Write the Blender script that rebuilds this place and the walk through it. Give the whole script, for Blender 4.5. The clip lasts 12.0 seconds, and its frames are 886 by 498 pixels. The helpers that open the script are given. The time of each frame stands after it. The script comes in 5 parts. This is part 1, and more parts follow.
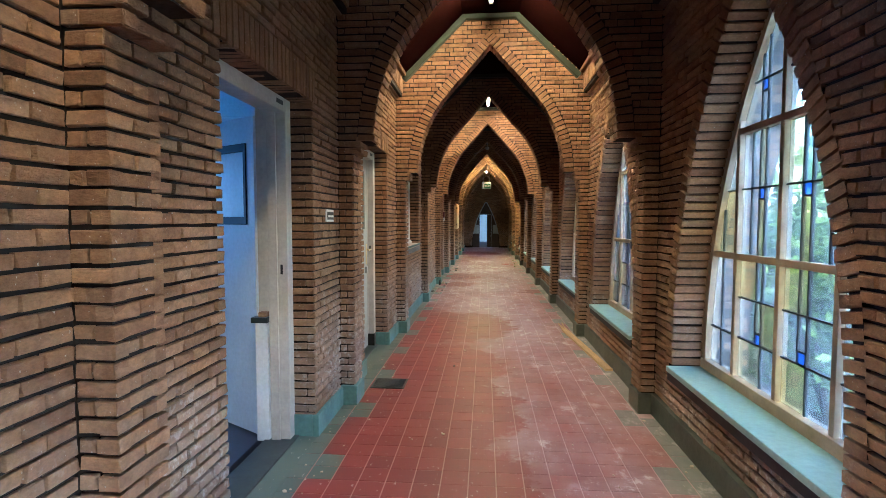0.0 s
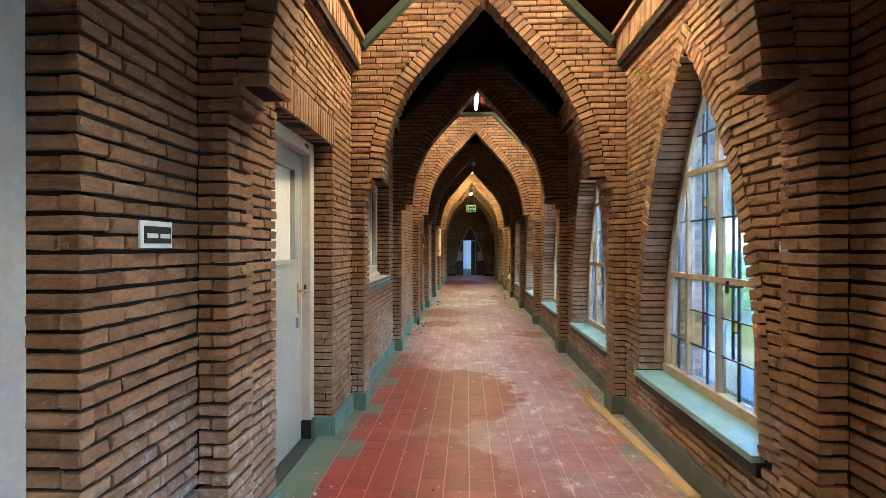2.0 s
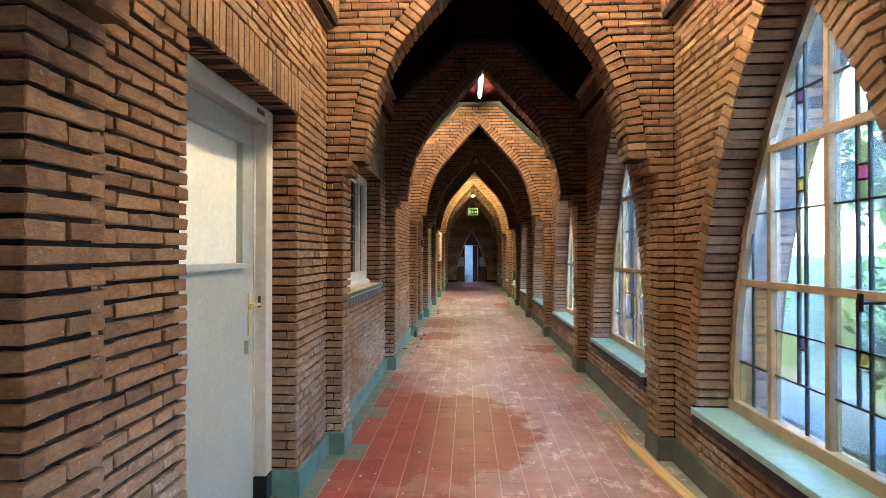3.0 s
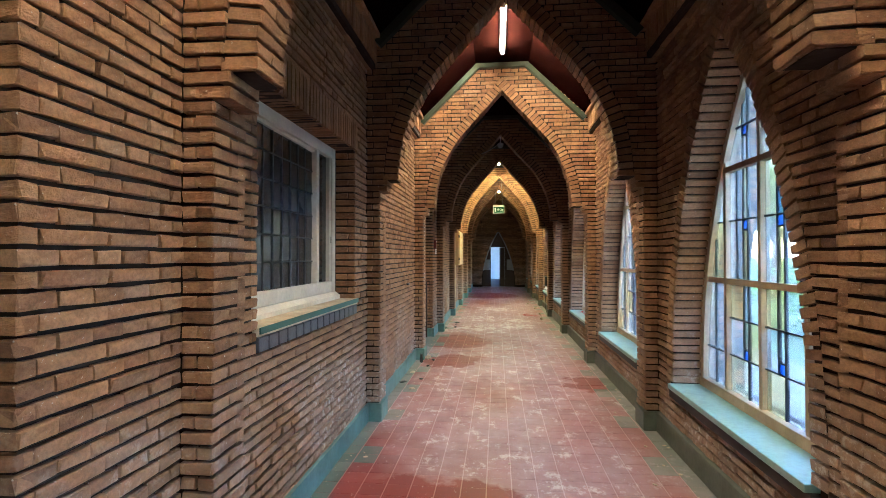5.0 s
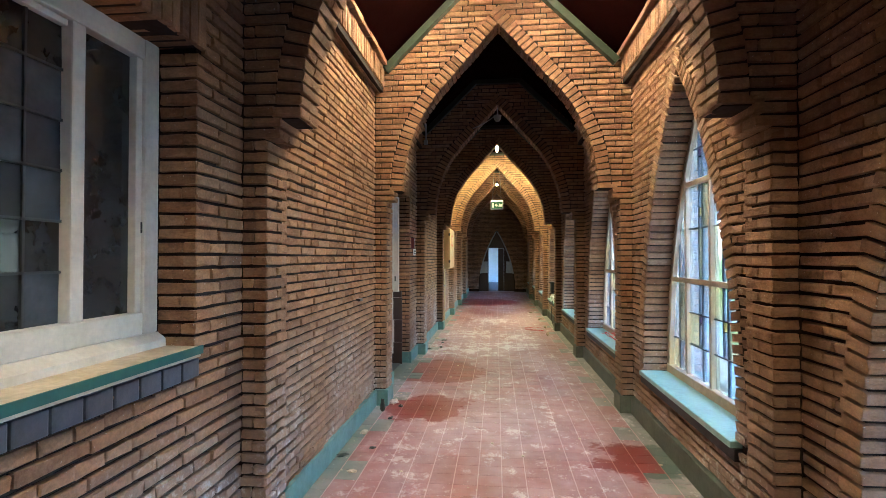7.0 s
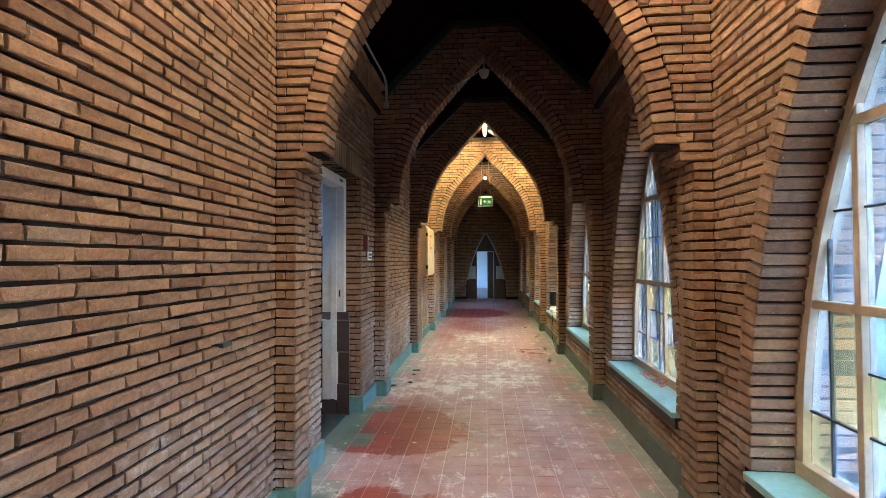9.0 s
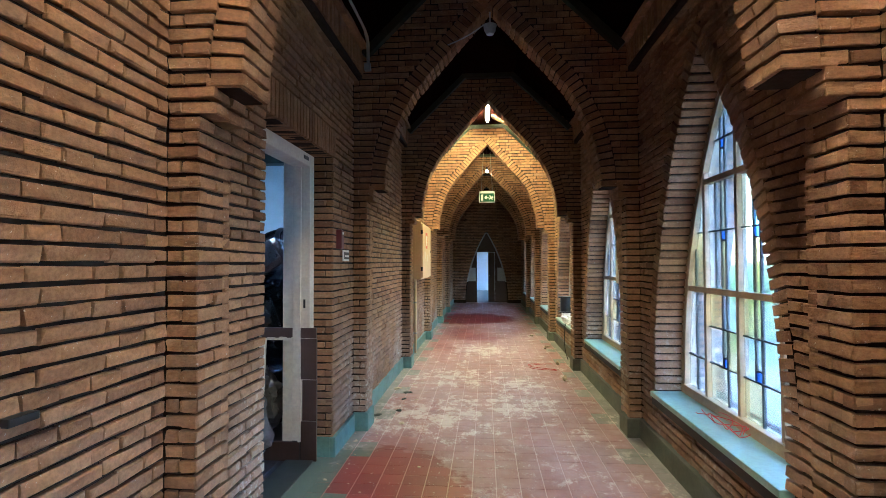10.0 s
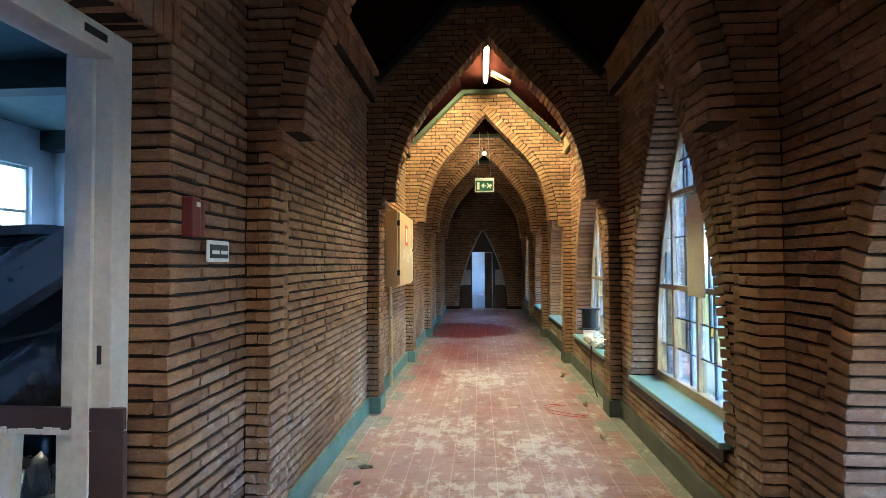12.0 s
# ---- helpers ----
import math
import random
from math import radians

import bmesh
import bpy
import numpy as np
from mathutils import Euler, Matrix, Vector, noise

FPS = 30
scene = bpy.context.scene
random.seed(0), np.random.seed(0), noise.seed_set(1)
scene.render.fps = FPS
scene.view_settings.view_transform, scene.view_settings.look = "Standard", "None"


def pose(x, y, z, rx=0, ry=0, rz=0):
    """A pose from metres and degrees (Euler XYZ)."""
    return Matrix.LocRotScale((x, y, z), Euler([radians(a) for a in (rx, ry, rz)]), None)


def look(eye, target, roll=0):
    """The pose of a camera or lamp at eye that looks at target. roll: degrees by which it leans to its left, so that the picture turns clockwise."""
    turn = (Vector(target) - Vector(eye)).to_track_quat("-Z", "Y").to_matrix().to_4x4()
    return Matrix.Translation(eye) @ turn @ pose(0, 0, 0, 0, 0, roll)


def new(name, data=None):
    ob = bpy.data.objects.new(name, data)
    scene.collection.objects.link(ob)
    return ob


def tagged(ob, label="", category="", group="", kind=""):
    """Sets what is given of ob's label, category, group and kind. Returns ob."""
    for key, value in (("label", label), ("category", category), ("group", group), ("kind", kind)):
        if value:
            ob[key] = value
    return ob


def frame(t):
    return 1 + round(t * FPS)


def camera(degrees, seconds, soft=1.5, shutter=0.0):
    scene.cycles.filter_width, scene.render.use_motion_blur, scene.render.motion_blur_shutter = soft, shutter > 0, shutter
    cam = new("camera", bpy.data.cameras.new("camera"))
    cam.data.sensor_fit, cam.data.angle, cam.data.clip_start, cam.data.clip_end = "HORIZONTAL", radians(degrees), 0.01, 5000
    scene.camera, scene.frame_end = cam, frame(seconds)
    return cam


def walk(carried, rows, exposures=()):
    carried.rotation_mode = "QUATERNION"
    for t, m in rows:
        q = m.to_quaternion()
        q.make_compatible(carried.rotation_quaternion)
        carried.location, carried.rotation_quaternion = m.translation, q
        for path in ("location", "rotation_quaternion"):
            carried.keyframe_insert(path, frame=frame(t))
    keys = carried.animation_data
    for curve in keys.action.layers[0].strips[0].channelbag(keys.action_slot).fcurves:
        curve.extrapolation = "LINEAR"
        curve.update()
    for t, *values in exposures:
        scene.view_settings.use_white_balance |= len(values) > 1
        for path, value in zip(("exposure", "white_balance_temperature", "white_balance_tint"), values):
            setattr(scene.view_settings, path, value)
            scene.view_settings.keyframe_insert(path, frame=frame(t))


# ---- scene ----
cam = camera(82.2, 12.0, soft=0.8)
METRES, EYE, TURN = 15.1, 1.366, 4.7
ROWS = [
    (0.0, 0.0000, 0.0000, 0.0000, 0.00, -3.15, -0.03),
    (0.5, -0.0019, 0.0327, -0.0002, -0.31, -2.10, -0.01),
    (1.0, 0.0013, 0.0627, -0.0013, -1.23, -1.16, 0.01),
    (1.5, 0.0033, 0.0943, -0.0010, -1.56, -0.66, -0.01),
    (2.0, 0.0039, 0.1233, -0.0002, -2.00, -0.18, -0.02),
    (2.5, 0.0073, 0.1536, -0.0009, -2.29, 0.24, 0.02),
    (3.0, 0.0067, 0.1813, -0.0024, -1.90, 0.48, -0.03),
    (5.0, 0.0231, 0.2957, -0.0025, 1.32, 0.78, 0.08),
    (5.5, 0.0252, 0.3263, -0.0030, 1.56, 0.84, 0.02),
    (6.0, 0.0291, 0.3551, -0.0026, 1.62, 0.86, 0.05),
    (6.5, 0.0360, 0.3892, -0.0026, 1.49, 0.89, 0.11),
    (7.0, 0.0369, 0.4220, -0.0018, 1.28, 0.93, 0.02),
    (9.0, 0.0492, 0.5462, -0.0010, 0.15, 1.39, 0.22),
    (9.5, 0.0477, 0.5787, -0.0005, 0.04, 1.51, 0.14),
    (10.0, 0.0507, 0.6137, -0.0010, 0.02, 1.52, 0.18),
    (10.5, 0.0506, 0.6443, -0.0002, 0.12, 1.65, 0.11),
    (11.0, 0.0556, 0.6764, -0.0031, -0.09, 1.69, 0.24),
    (11.5, 0.0563, 0.7098, -0.0015, -0.35, 1.65, 0.22),
    (12.0, 0.0584, 0.7381, -0.0009, -0.55, 1.67, 0.29),
]
walk(cam, [(t, pose(0, 0, EYE, 0, 0, TURN) @ pose(METRES * x, METRES * y, METRES * z, 90 + pitch, roll, yaw)) for t, x, y, z, yaw, pitch, roll in ROWS],
     exposures=[(0.0, 6.12, 5250, 8), (2.5, 6.28, 5350, 8), (6.0, 6.36, 5150, 8), (9.5, 6.40, 5020, 8), (12.0, 6.28, 5050, 8)])

# ---- world and light ----
world = bpy.data.worlds.new("world")
scene.world = world
world.use_nodes = True
_wn = world.node_tree.nodes
_sky = _wn.new("ShaderNodeTexSky")
_sky.sky_type, _sky.sun_disc = "NISHITA", False
_sky.sun_elevation, _sky.sun_rotation = radians(38), radians(180)
_sky.dust_density, _sky.ozone_density = 0.5, 3.0
world.node_tree.links.new(_sky.outputs[0], _wn["Background"].inputs[0])
_wn["Background"].inputs[1].default_value = 0.15

sun_data = bpy.data.lights.new("sun", "SUN")
sun_data.energy, sun_data.angle, sun_data.color = 0.5, radians(15), (1.0, 0.97, 0.92)
sun = new("sun", sun_data)
sun.matrix_world = look((0, 0, 0), (0.0, 0.79, -0.62))

TUBE_STRENGTH = 12.0

ROOM_DAY = 0.12     # watts per square metre of window in the side rooms

# ---- plan ----
BAY, FIRST, PIER = 2.425, 1.22, 0.21      # bay length, near face of the first pier, pier length along the walk
XL, XLP, XR, XRP, XC = -1.06, -0.95, 1.20, 1.10, 0.055
K0, K1 = -2, 10                            # piers built
END = 26.28
COURSE, JOINT = 0.05, 0.0128
SPRING, RISE_R, HALF, APEX = 1.94, 1.388, 0.855, 3.43
SILL, WIN_HALF, WIN_TOP, WIN_R = 0.44, 0.785, 2.56, 3.10
REVEAL = 0.20
rng = np.random.default_rng(5)


def pier_y(k):
    return FIRST + BAY * k


# ---- materials ----
def material(name, rough=0.7, metal=0.0, spec=0.5):
    m = bpy.data.materials.new(name)
    m.use_nodes = True
    b = m.node_tree.nodes["Principled BSDF"]
    b.inputs["Roughness"].default_value, b.inputs["Metallic"].default_value = rough, metal
    b.inputs["Specular IOR Level"].default_value = spec
    return m, m.node_tree.nodes, m.node_tree.links, b


def ramp(nodes, stops):
    r = nodes.new("ShaderNodeValToRGB")
    while len(r.color_ramp.elements) < len(stops):
        r.color_ramp.elements.new(0.5)
    for e, (p, c) in zip(r.color_ramp.elements, stops):
        e.position, e.color = p, (*c, 1)
    return r


def noise_node(nodes, links, scale, detail=4, rough=0.6, stretch=None):
    n = nodes.new("ShaderNodeTexNoise")
    n.inputs["Scale"].default_value, n.inputs["Detail"].default_value, n.inputs["Roughness"].default_value = scale, detail, rough
    tc = nodes.new("ShaderNodeTexCoord")
    if stretch:
        mp = nodes.new("ShaderNodeMapping")
        mp.inputs["Scale"].default_value = stretch
        links.new(tc.outputs["Object"], mp.inputs["Vector"])
        links.new(mp.outputs[0], n.inputs["Vector"])
    else:
        links.new(tc.outputs["Object"], n.inputs["Vector"])
    return n


def mixed(nodes, links, a, b, fac, mode="MIX"):
    """a, b: sockets or colours; fac: socket or number. Returns the colour socket."""
    x = nodes.new("ShaderNodeMix")
    x.data_type, x.blend_type = "RGBA", mode
    for sock, v in ((x.inputs["Factor"], fac), (x.inputs["A"], a), (x.inputs["B"], b)):
        if hasattr(v, "is_linked"):
            links.new(v, sock)
        elif isinstance(v, (int, float)):
            sock.default_value = v
        else:
            sock.default_value = (*v, 1)
    return x.outputs["Result"]


def bumped(nodes, links, bsdf, height, strength=0.3, dist=0.01):
    b = nodes.new("ShaderNodeBump")
    b.inputs["Strength"].default_value, b.inputs["Distance"].default_value = strength, dist
    links.new(height, b.inputs["Height"])
    links.new(b.outputs[0], bsdf.inputs["Normal"])


def plain(name, colour, rough=0.6, metal=0.0, vary=0.18, scale=6.0, bump=0.1, spec=0.4, stretch=None, fine=40.0):
    m, n, l, b = material(name, rough, metal, spec)
    big = noise_node(n, l, scale, 5, 0.65, stretch)
    small = noise_node(n, l, fine, 3, 0.6, stretch)
    dark = tuple(c * (1 - vary) for c in colour)
    light = tuple(min(1, c * (1 + vary)) for c in colour)
    r = ramp(n, [(0.3, dark), (0.7, light)])
    l.new(big.outputs["Fac"], r.inputs[0])
    s = ramp(n, [(0.3, (0.82, 0.82, 0.82)), (0.65, (1, 1, 1))])
    l.new(small.outputs["Fac"], s.inputs[0])
    l.new(mixed(n, l, r.outputs[0], s.outputs[0], 0.7, "MULTIPLY"), b.inputs["Base Color"])
    if bump:
        bumped(n, l, b, small.outputs["Fac"], bump, 0.005)
    return m


BRICK_STOPS = [(0.0, (0.205, 0.122, 0.070)), (0.3, (0.262, 0.160, 0.090)), (0.6, (0.303, 0.187, 0.104)), (0.85, (0.345, 0.216, 0.120)), (1.0, (0.29, 0.200, 0.130))]


def brick_material(name, per_object):
    m, n, l, b = material(name, 0.85, 0, 0.25)
    if per_object:
        src = n.new("ShaderNodeObjectInfo").outputs["Random"]
    else:
        src = n.new("ShaderNodeNewGeometry").outputs["Random Per Island"]
    r = ramp(n, BRICK_STOPS)
    l.new(src, r.inputs[0])
    blot = noise_node(n, l, 17, 5, 0.7)
    rb = ramp(n, [(0.30, (0.62, 0.58, 0.55)), (0.62, (1.08, 1.05, 1.0))])
    l.new(blot.outputs["Fac"], rb.inputs[0])
    c = mixed(n, l, r.outputs[0], rb.outputs[0], 0.75, "MULTIPLY")
    grain = noise_node(n, l, 70, 5, 0.7, (1, 1, 1.8))
    rg = ramp(n, [(0.34, (0.66, 0.64, 0.62)), (0.60, (1.10, 1.08, 1.05))])
    l.new(grain.outputs["Fac"], rg.inputs[0])
    c = mixed(n, l, c, rg.outputs[0], 0.6, "MULTIPLY")
    wide = noise_node(n, l, 0.9, 4, 0.6)
    rw = ramp(n, [(0.35, (0.84, 0.76, 0.78)), (0.65, (1.14, 1.01, 0.98))])
    l.new(wide.outputs["Fac"], rw.inputs[0])
    c = mixed(n, l, c, rw.outputs[0], 0.8, "MULTIPLY")
    speck = noise_node(n, l, 95, 2, 0.5)
    rs = ramp(n, [(0.70, (0, 0, 0)), (0.78, (1, 1, 1))])
    l.new(speck.outputs["Fac"], rs.inputs[0])
    c = mixed(n, l, c, (0.48, 0.42, 0.36), rs.outputs[0])
    # lime bloom and paint splashes low on the room wall
    geo = n.new("ShaderNodeNewGeometry")
    sep = n.new("ShaderNodeSeparateXYZ")
    l.new(geo.outputs["Position"], sep.inputs[0])
    low = ramp(n, [(0.0, (1, 1, 1)), (0.55, (0.55, 0.55, 0.55)), (1.0, (0, 0, 0))])
    l.new(sep.outputs["Z"], low.inputs[0])
    where = n.new("ShaderNodeTexNoise")
    where.inputs["Scale"].default_value, where.inputs["Detail"].default_value = 1.6, 4
    l.new(geo.outputs["Position"], where.inputs["Vector"])
    fleck = n.new("ShaderNodeTexNoise")
    fleck.inputs["Scale"].default_value, fleck.inputs["Detail"].default_value, fleck.inputs["Roughness"].default_value = 26, 6, 0.7
    l.new(geo.outputs["Position"], fleck.inputs["Vector"])
    rw2 = ramp(n, [(0.45, (0, 0, 0)), (0.62, (1, 1, 1))])
    l.new(where.outputs["Fac"], rw2.inputs[0])
    rf = ramp(n, [(0.52, (0, 0, 0)), (0.62, (1, 1, 1))])
    l.new(fleck.outputs["Fac"], rf.inputs[0])
    both = mixed(n, l, rw2.outputs[0], rf.outputs[0], 1.0, "MULTIPLY")
    both = mixed(n, l, both, low.outputs[0], 1.0, "MULTIPLY")
    # a patchy grey tone over the foot of the walls, fading out upwards
    patch = ramp(n, [(0.36, (0.10, 0.10, 0.10)), (0.60, (0.62, 0.62, 0.62))])
    l.new(where.outputs["Fac"], patch.inputs[0])
    c = mixed(n, l, c, (0.42, 0.35, 0.31), mixed(n, l, patch.outputs[0], low.outputs[0], 1.0, "MULTIPLY"))
    c = mixed(n, l, c, (0.62, 0.58, 0.54), both)
    l.new(c, b.inputs["Base Color"])
    rough = noise_node(n, l, 60, 6, 0.75, (1, 1, 2.2))
    bumped(n, l, b, rough.outputs["Fac"], 1.0, 0.010)
    return m


M_BRICK = brick_material("fired_brick", False)
M_BRICK_OB = brick_material("fired_brick_single", True)
M_MORTAR = plain("dark_mortar", (0.032, 0.024, 0.020), 0.95, vary=0.35, scale=9, bump=0.5, spec=0.1)
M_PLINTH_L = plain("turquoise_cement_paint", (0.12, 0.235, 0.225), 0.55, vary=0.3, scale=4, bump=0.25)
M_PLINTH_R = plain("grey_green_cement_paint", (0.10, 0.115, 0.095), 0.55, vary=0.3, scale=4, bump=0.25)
M_SILL = plain("pale_turquoise_sill_paint", (0.26, 0.44, 0.43), 0.38, vary=0.12, scale=5, bump=0.12, spec=0.5)
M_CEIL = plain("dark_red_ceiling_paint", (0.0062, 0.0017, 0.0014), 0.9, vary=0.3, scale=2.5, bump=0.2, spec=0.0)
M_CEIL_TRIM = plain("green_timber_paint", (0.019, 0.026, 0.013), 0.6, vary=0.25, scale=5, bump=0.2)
M_FRAME = plain("cream_window_paint", (0.38, 0.28, 0.18), 0.5, vary=0.2, scale=8, bump=0.2)
M_FRAME_W = plain("off_white_frame_paint", (0.52, 0.48, 0.42), 0.5, vary=0.12, scale=6, bump=0.15)
M_LEAD = plain("dark_lead", (0.03, 0.03, 0.032), 0.5, metal=0.4, vary=0.2, bump=0.1)
M_PLASTER = plain("white_room_plaster", (0.74, 0.76, 0.78), 0.8, vary=0.08, scale=2, bump=0.1)


def floor_material(name, tones, dirt):
    """Glazed tiles, worn and covered in dust: a film with daylight sheen painted in, thick flaking patches and scuffs.
    """
    m, n, l, b = material(name, 0.5, 0, 0.35)
    geo = n.new("ShaderNodeNewGeometry")
    r = ramp(n, list(zip((0.0, 0.5, 1.0), tones)))
    l.new(geo.outputs["Random Per Island"], r.inputs[0])
    sep = n.new("ShaderNodeSeparateXYZ")
    l.new(geo.outputs["Position"], sep.inputs[0])

    def world_noise(scale, detail, stretch=(1, 1, 1), rough=0.65, shift=0.0):
        t = n.new("ShaderNodeTexNoise")
        t.inputs["Scale"].default_value, t.inputs["Detail"].default_value, t.inputs["Roughness"].default_value = scale, detail, rough
        mp = n.new("ShaderNodeMapping")
        mp.inputs["Scale"].default_value = stretch
        mp.inputs["Location"].default_value = (shift, shift, 0)
        l.new(geo.outputs["Position"], mp.inputs["Vector"])
        l.new(mp.outputs[0], t.inputs["Vector"])
        return t.outputs["Fac"]

    def maths(op, a, c):
        x = n.new("ShaderNodeMath")
        x.operation = op
        for s, v in zip(x.inputs, (a, c)):
            if hasattr(v, "is_linked"):
                l.new(v, s)
            else:
                s.default_value = v
        return x.outputs[0]

    def steps(v, stops):
        q = ramp(n, [(p, (c, c, c)) for p, c in stops])
        l.new(v, q.inputs[0])
        return q.outputs[0]
    # the film of dust and painted daylight sheen: thin by the first doors, thicker towards the windows and the far end
    lay = maths("ADD", maths("MULTIPLY", sep.outputs["X"], 0.42), maths("MULTIPLY", sep.outputs["Y"], 0.105))
    lay = maths("ADD", maths("SUBTRACT", maths("MINIMUM", lay, 0.84), 0.24), maths("MULTIPLY", maths("SUBTRACT", world_noise(0.75, 5, (1, 0.6, 1)), 0.5), 2.6))
    # places rubbed clean down to the red glaze
    CLEAN = ((-0.50, 6.6, 0.95, 1.2), (-0.55, 4.7, 0.80, 0.9), (-0.50, 3.6, 0.80, 0.9), (-0.50, 2.5, 0.80, 0.9), (-0.50, 1.3, 0.80, 0.9), (-0.5, 0.1, 0.80, 0.9),
             (-0.62, 10.95, 0.42, 0.8), (-0.70, 12.35, 0.62, 1.1), (1.00, 9.85, 0.36, 0.9), (-0.50, 21.6, 1.25, 1.2))
    for px, py, radius, amount in CLEAN:
        far = n.new("ShaderNodeVectorMath")
        far.operation = "DISTANCE"
        l.new(geo.outputs["Position"], far.inputs[0])
        far.inputs[1].default_value = (px, py, 0)
        near = maths("SUBTRACT", 1.0, maths("MULTIPLY", maths("ADD", far.outputs["Value"], maths("MULTIPLY", maths("SUBTRACT", world_noise(3.2, 5), 0.5), 0.8)), 1 / radius))
        lay = maths("SUBTRACT", lay, maths("MULTIPLY", maths("MINIMUM", maths("MAXIMUM", maths("MULTIPLY", near, 5.0), 0.0), 1.0), amount))
    film = maths("MULTIPLY", steps(lay, [(0.0, 0.02), (0.38, 0.55), (0.75, 1.0)]), steps(world_noise(7, 6), [(0.28, 0.55), (0.70, 1.0)]))
    c = mixed(n, l, r.outputs[0], (0.57, 0.475, 0.525), maths("MULTIPLY", film, min(1.0, 0.64 * dirt)))
    # pale flaking patches with hard edges, thickest in a few places
    chalk = 0.0
    for px, py, radius in ((-0.95, 9.9, 0.5), (-0.48, 13.8, 0.7), (-0.05, 17.2, 0.7), (-0.4, 15.3, 0.6), (0.35, 15.0, 0.5), (0.3, 14.2, 0.5)):
        far = n.new("ShaderNodeVectorMath")
        far.operation = "DISTANCE"
        l.new(geo.outputs["Position"], far.inputs[0])
        far.inputs[1].default_value = (px, py, 0)
        chalk = maths("ADD", chalk, maths("MULTIPLY", maths("MAXIMUM", maths("SUBTRACT", 1.0, maths("MULTIPLY", far.outputs["Value"], 1 / radius)), 0.0), 0.11))
    flake = maths("MULTIPLY", steps(maths("ADD", world_noise(6.5, 10, (1, 0.7, 1), 0.8, 3.3), chalk), [(0.545, 0.0), (0.60, 1.0)]), steps(lay, [(0.25, 0.0), (0.55, 1.0)]))
    c = mixed(n, l, c, (0.68, 0.635, 0.67), maths("MULTIPLY", flake, 0.62 * dirt))
    # dark damp stains and fine white scuffs
    c = mixed(n, l, c, (0.10, 0.055, 0.05), maths("MULTIPLY", steps(world_noise(2.6, 6, (1, 1, 1), 0.7, 9.1), [(0.55, 0.0), (0.75, 1.0)]), 0.30))
    scuff = world_noise(42, 5, (1, 0.5, 1))
    c = mixed(n, l, c, (0.70, 0.67, 0.67), maths("MULTIPLY", steps(scuff, [(0.63, 0.0), (0.70, 1.0)]), 0.45))
    l.new(c, b.inputs["Base Color"])
    rr = n.new("ShaderNodeMapRange")
    l.new(film, rr.inputs["Value"])
    rr.inputs["To Min"].default_value, rr.inputs["To Max"].default_value = 0.44, 0.62
    l.new(rr.outputs[0], b.inputs["Roughness"])
    bumped(n, l, b, flake, 0.10, 0.002)
    return m


M_TILE = floor_material("worn_red_tile", ((0.165, 0.022, 0.022), (0.20, 0.028, 0.026), (0.235, 0.038, 0.033)), 1.0)
M_TILE_GREEN = floor_material("grey_green_tile", ((0.075, 0.115, 0.10), (0.095, 0.135, 0.12), (0.12, 0.155, 0.135)), 0.75)
M_GROUT = floor_material("dusty_grout", ((0.28, 0.12, 0.11), (0.33, 0.15, 0.14), (0.38, 0.19, 0.17)), 1.55)


def glass_material(name, tint, rough, milk=0.06, view_dim=0.052):
    """Rolled leaded glass: the garden shows through it softened, and a little daylight clouds in it."""
    m, n, l, b = material(name, rough, 0, 0.5)
    # the tint is cut so that the bright view outside looks dimmer
    tint = tuple(c * view_dim for c in tint)
    root = tuple(c ** 0.5 for c in tint)                                    # the light meets two faces
    dirt = noise_node(n, l, 3.5, 5, 0.65)
    rd = ramp(n, [(0.30, tuple(c * 0.82 for c in root)), (0.66, root)])
    l.new(dirt.outputs["Fac"], rd.inputs[0])
    l.new(rd.outputs[0], b.inputs["Base Color"])
    b.inputs["Transmission Weight"].default_value = 1.0
    b.inputs["IOR"].default_value = 1.06
    t = n.new("ShaderNodeBsdfTranslucent")
    t.inputs["Color"].default_value = (*root, 1)
    x = n.new("ShaderNodeMixShader")
    streak = noise_node(n, l, 9, 4, 0.6, (1, 1, 0.35))
    r = ramp(n, [(0.35, (milk * 0.4,) * 3), (0.7, (min(1, milk * 1.6),) * 3)])
    l.new(streak.outputs["Fac"], r.inputs[0])
    l.new(r.outputs[0], x.inputs[0])
    l.new(b.outputs[0], x.inputs[1])
    l.new(t.outputs[0], x.inputs[2])
    l.new(x.outputs[0], n["Material Output"].inputs["Surface"])
    return m


GLASS = {
    "clear": glass_material("clear_cathedral_glass", (1.0, 0.98, 0.88), 0.06),
    "pale": glass_material("pale_green_glass", (0.84, 0.96, 0.74), 0.10),
    "aqua": glass_material("aqua_glass", (0.70, 0.92, 0.90), 0.10),
    "yellow": glass_material("amber_glass", (1.0, 0.64, 0.16), 0.10),
    "straw": glass_material("straw_glass", (1.0, 0.80, 0.36), 0.12),
    "blue": glass_material("sky_blue_glass", (0.22, 0.60, 0.95), 0.12),
    "cobalt": glass_material("cobalt_glass", (0.012, 0.05, 0.50), 0.10, 0.3),
    "plum": glass_material("plum_glass", (0.07, 0.02, 0.05), 0.10, 0.2),
    "red": glass_material("ruby_glass", (0.70, 0.03, 0.07), 0.10, 0.2),
    "orange": glass_material("orange_glass", (0.90, 0.36, 0.02), 0.10, 0.2),
}


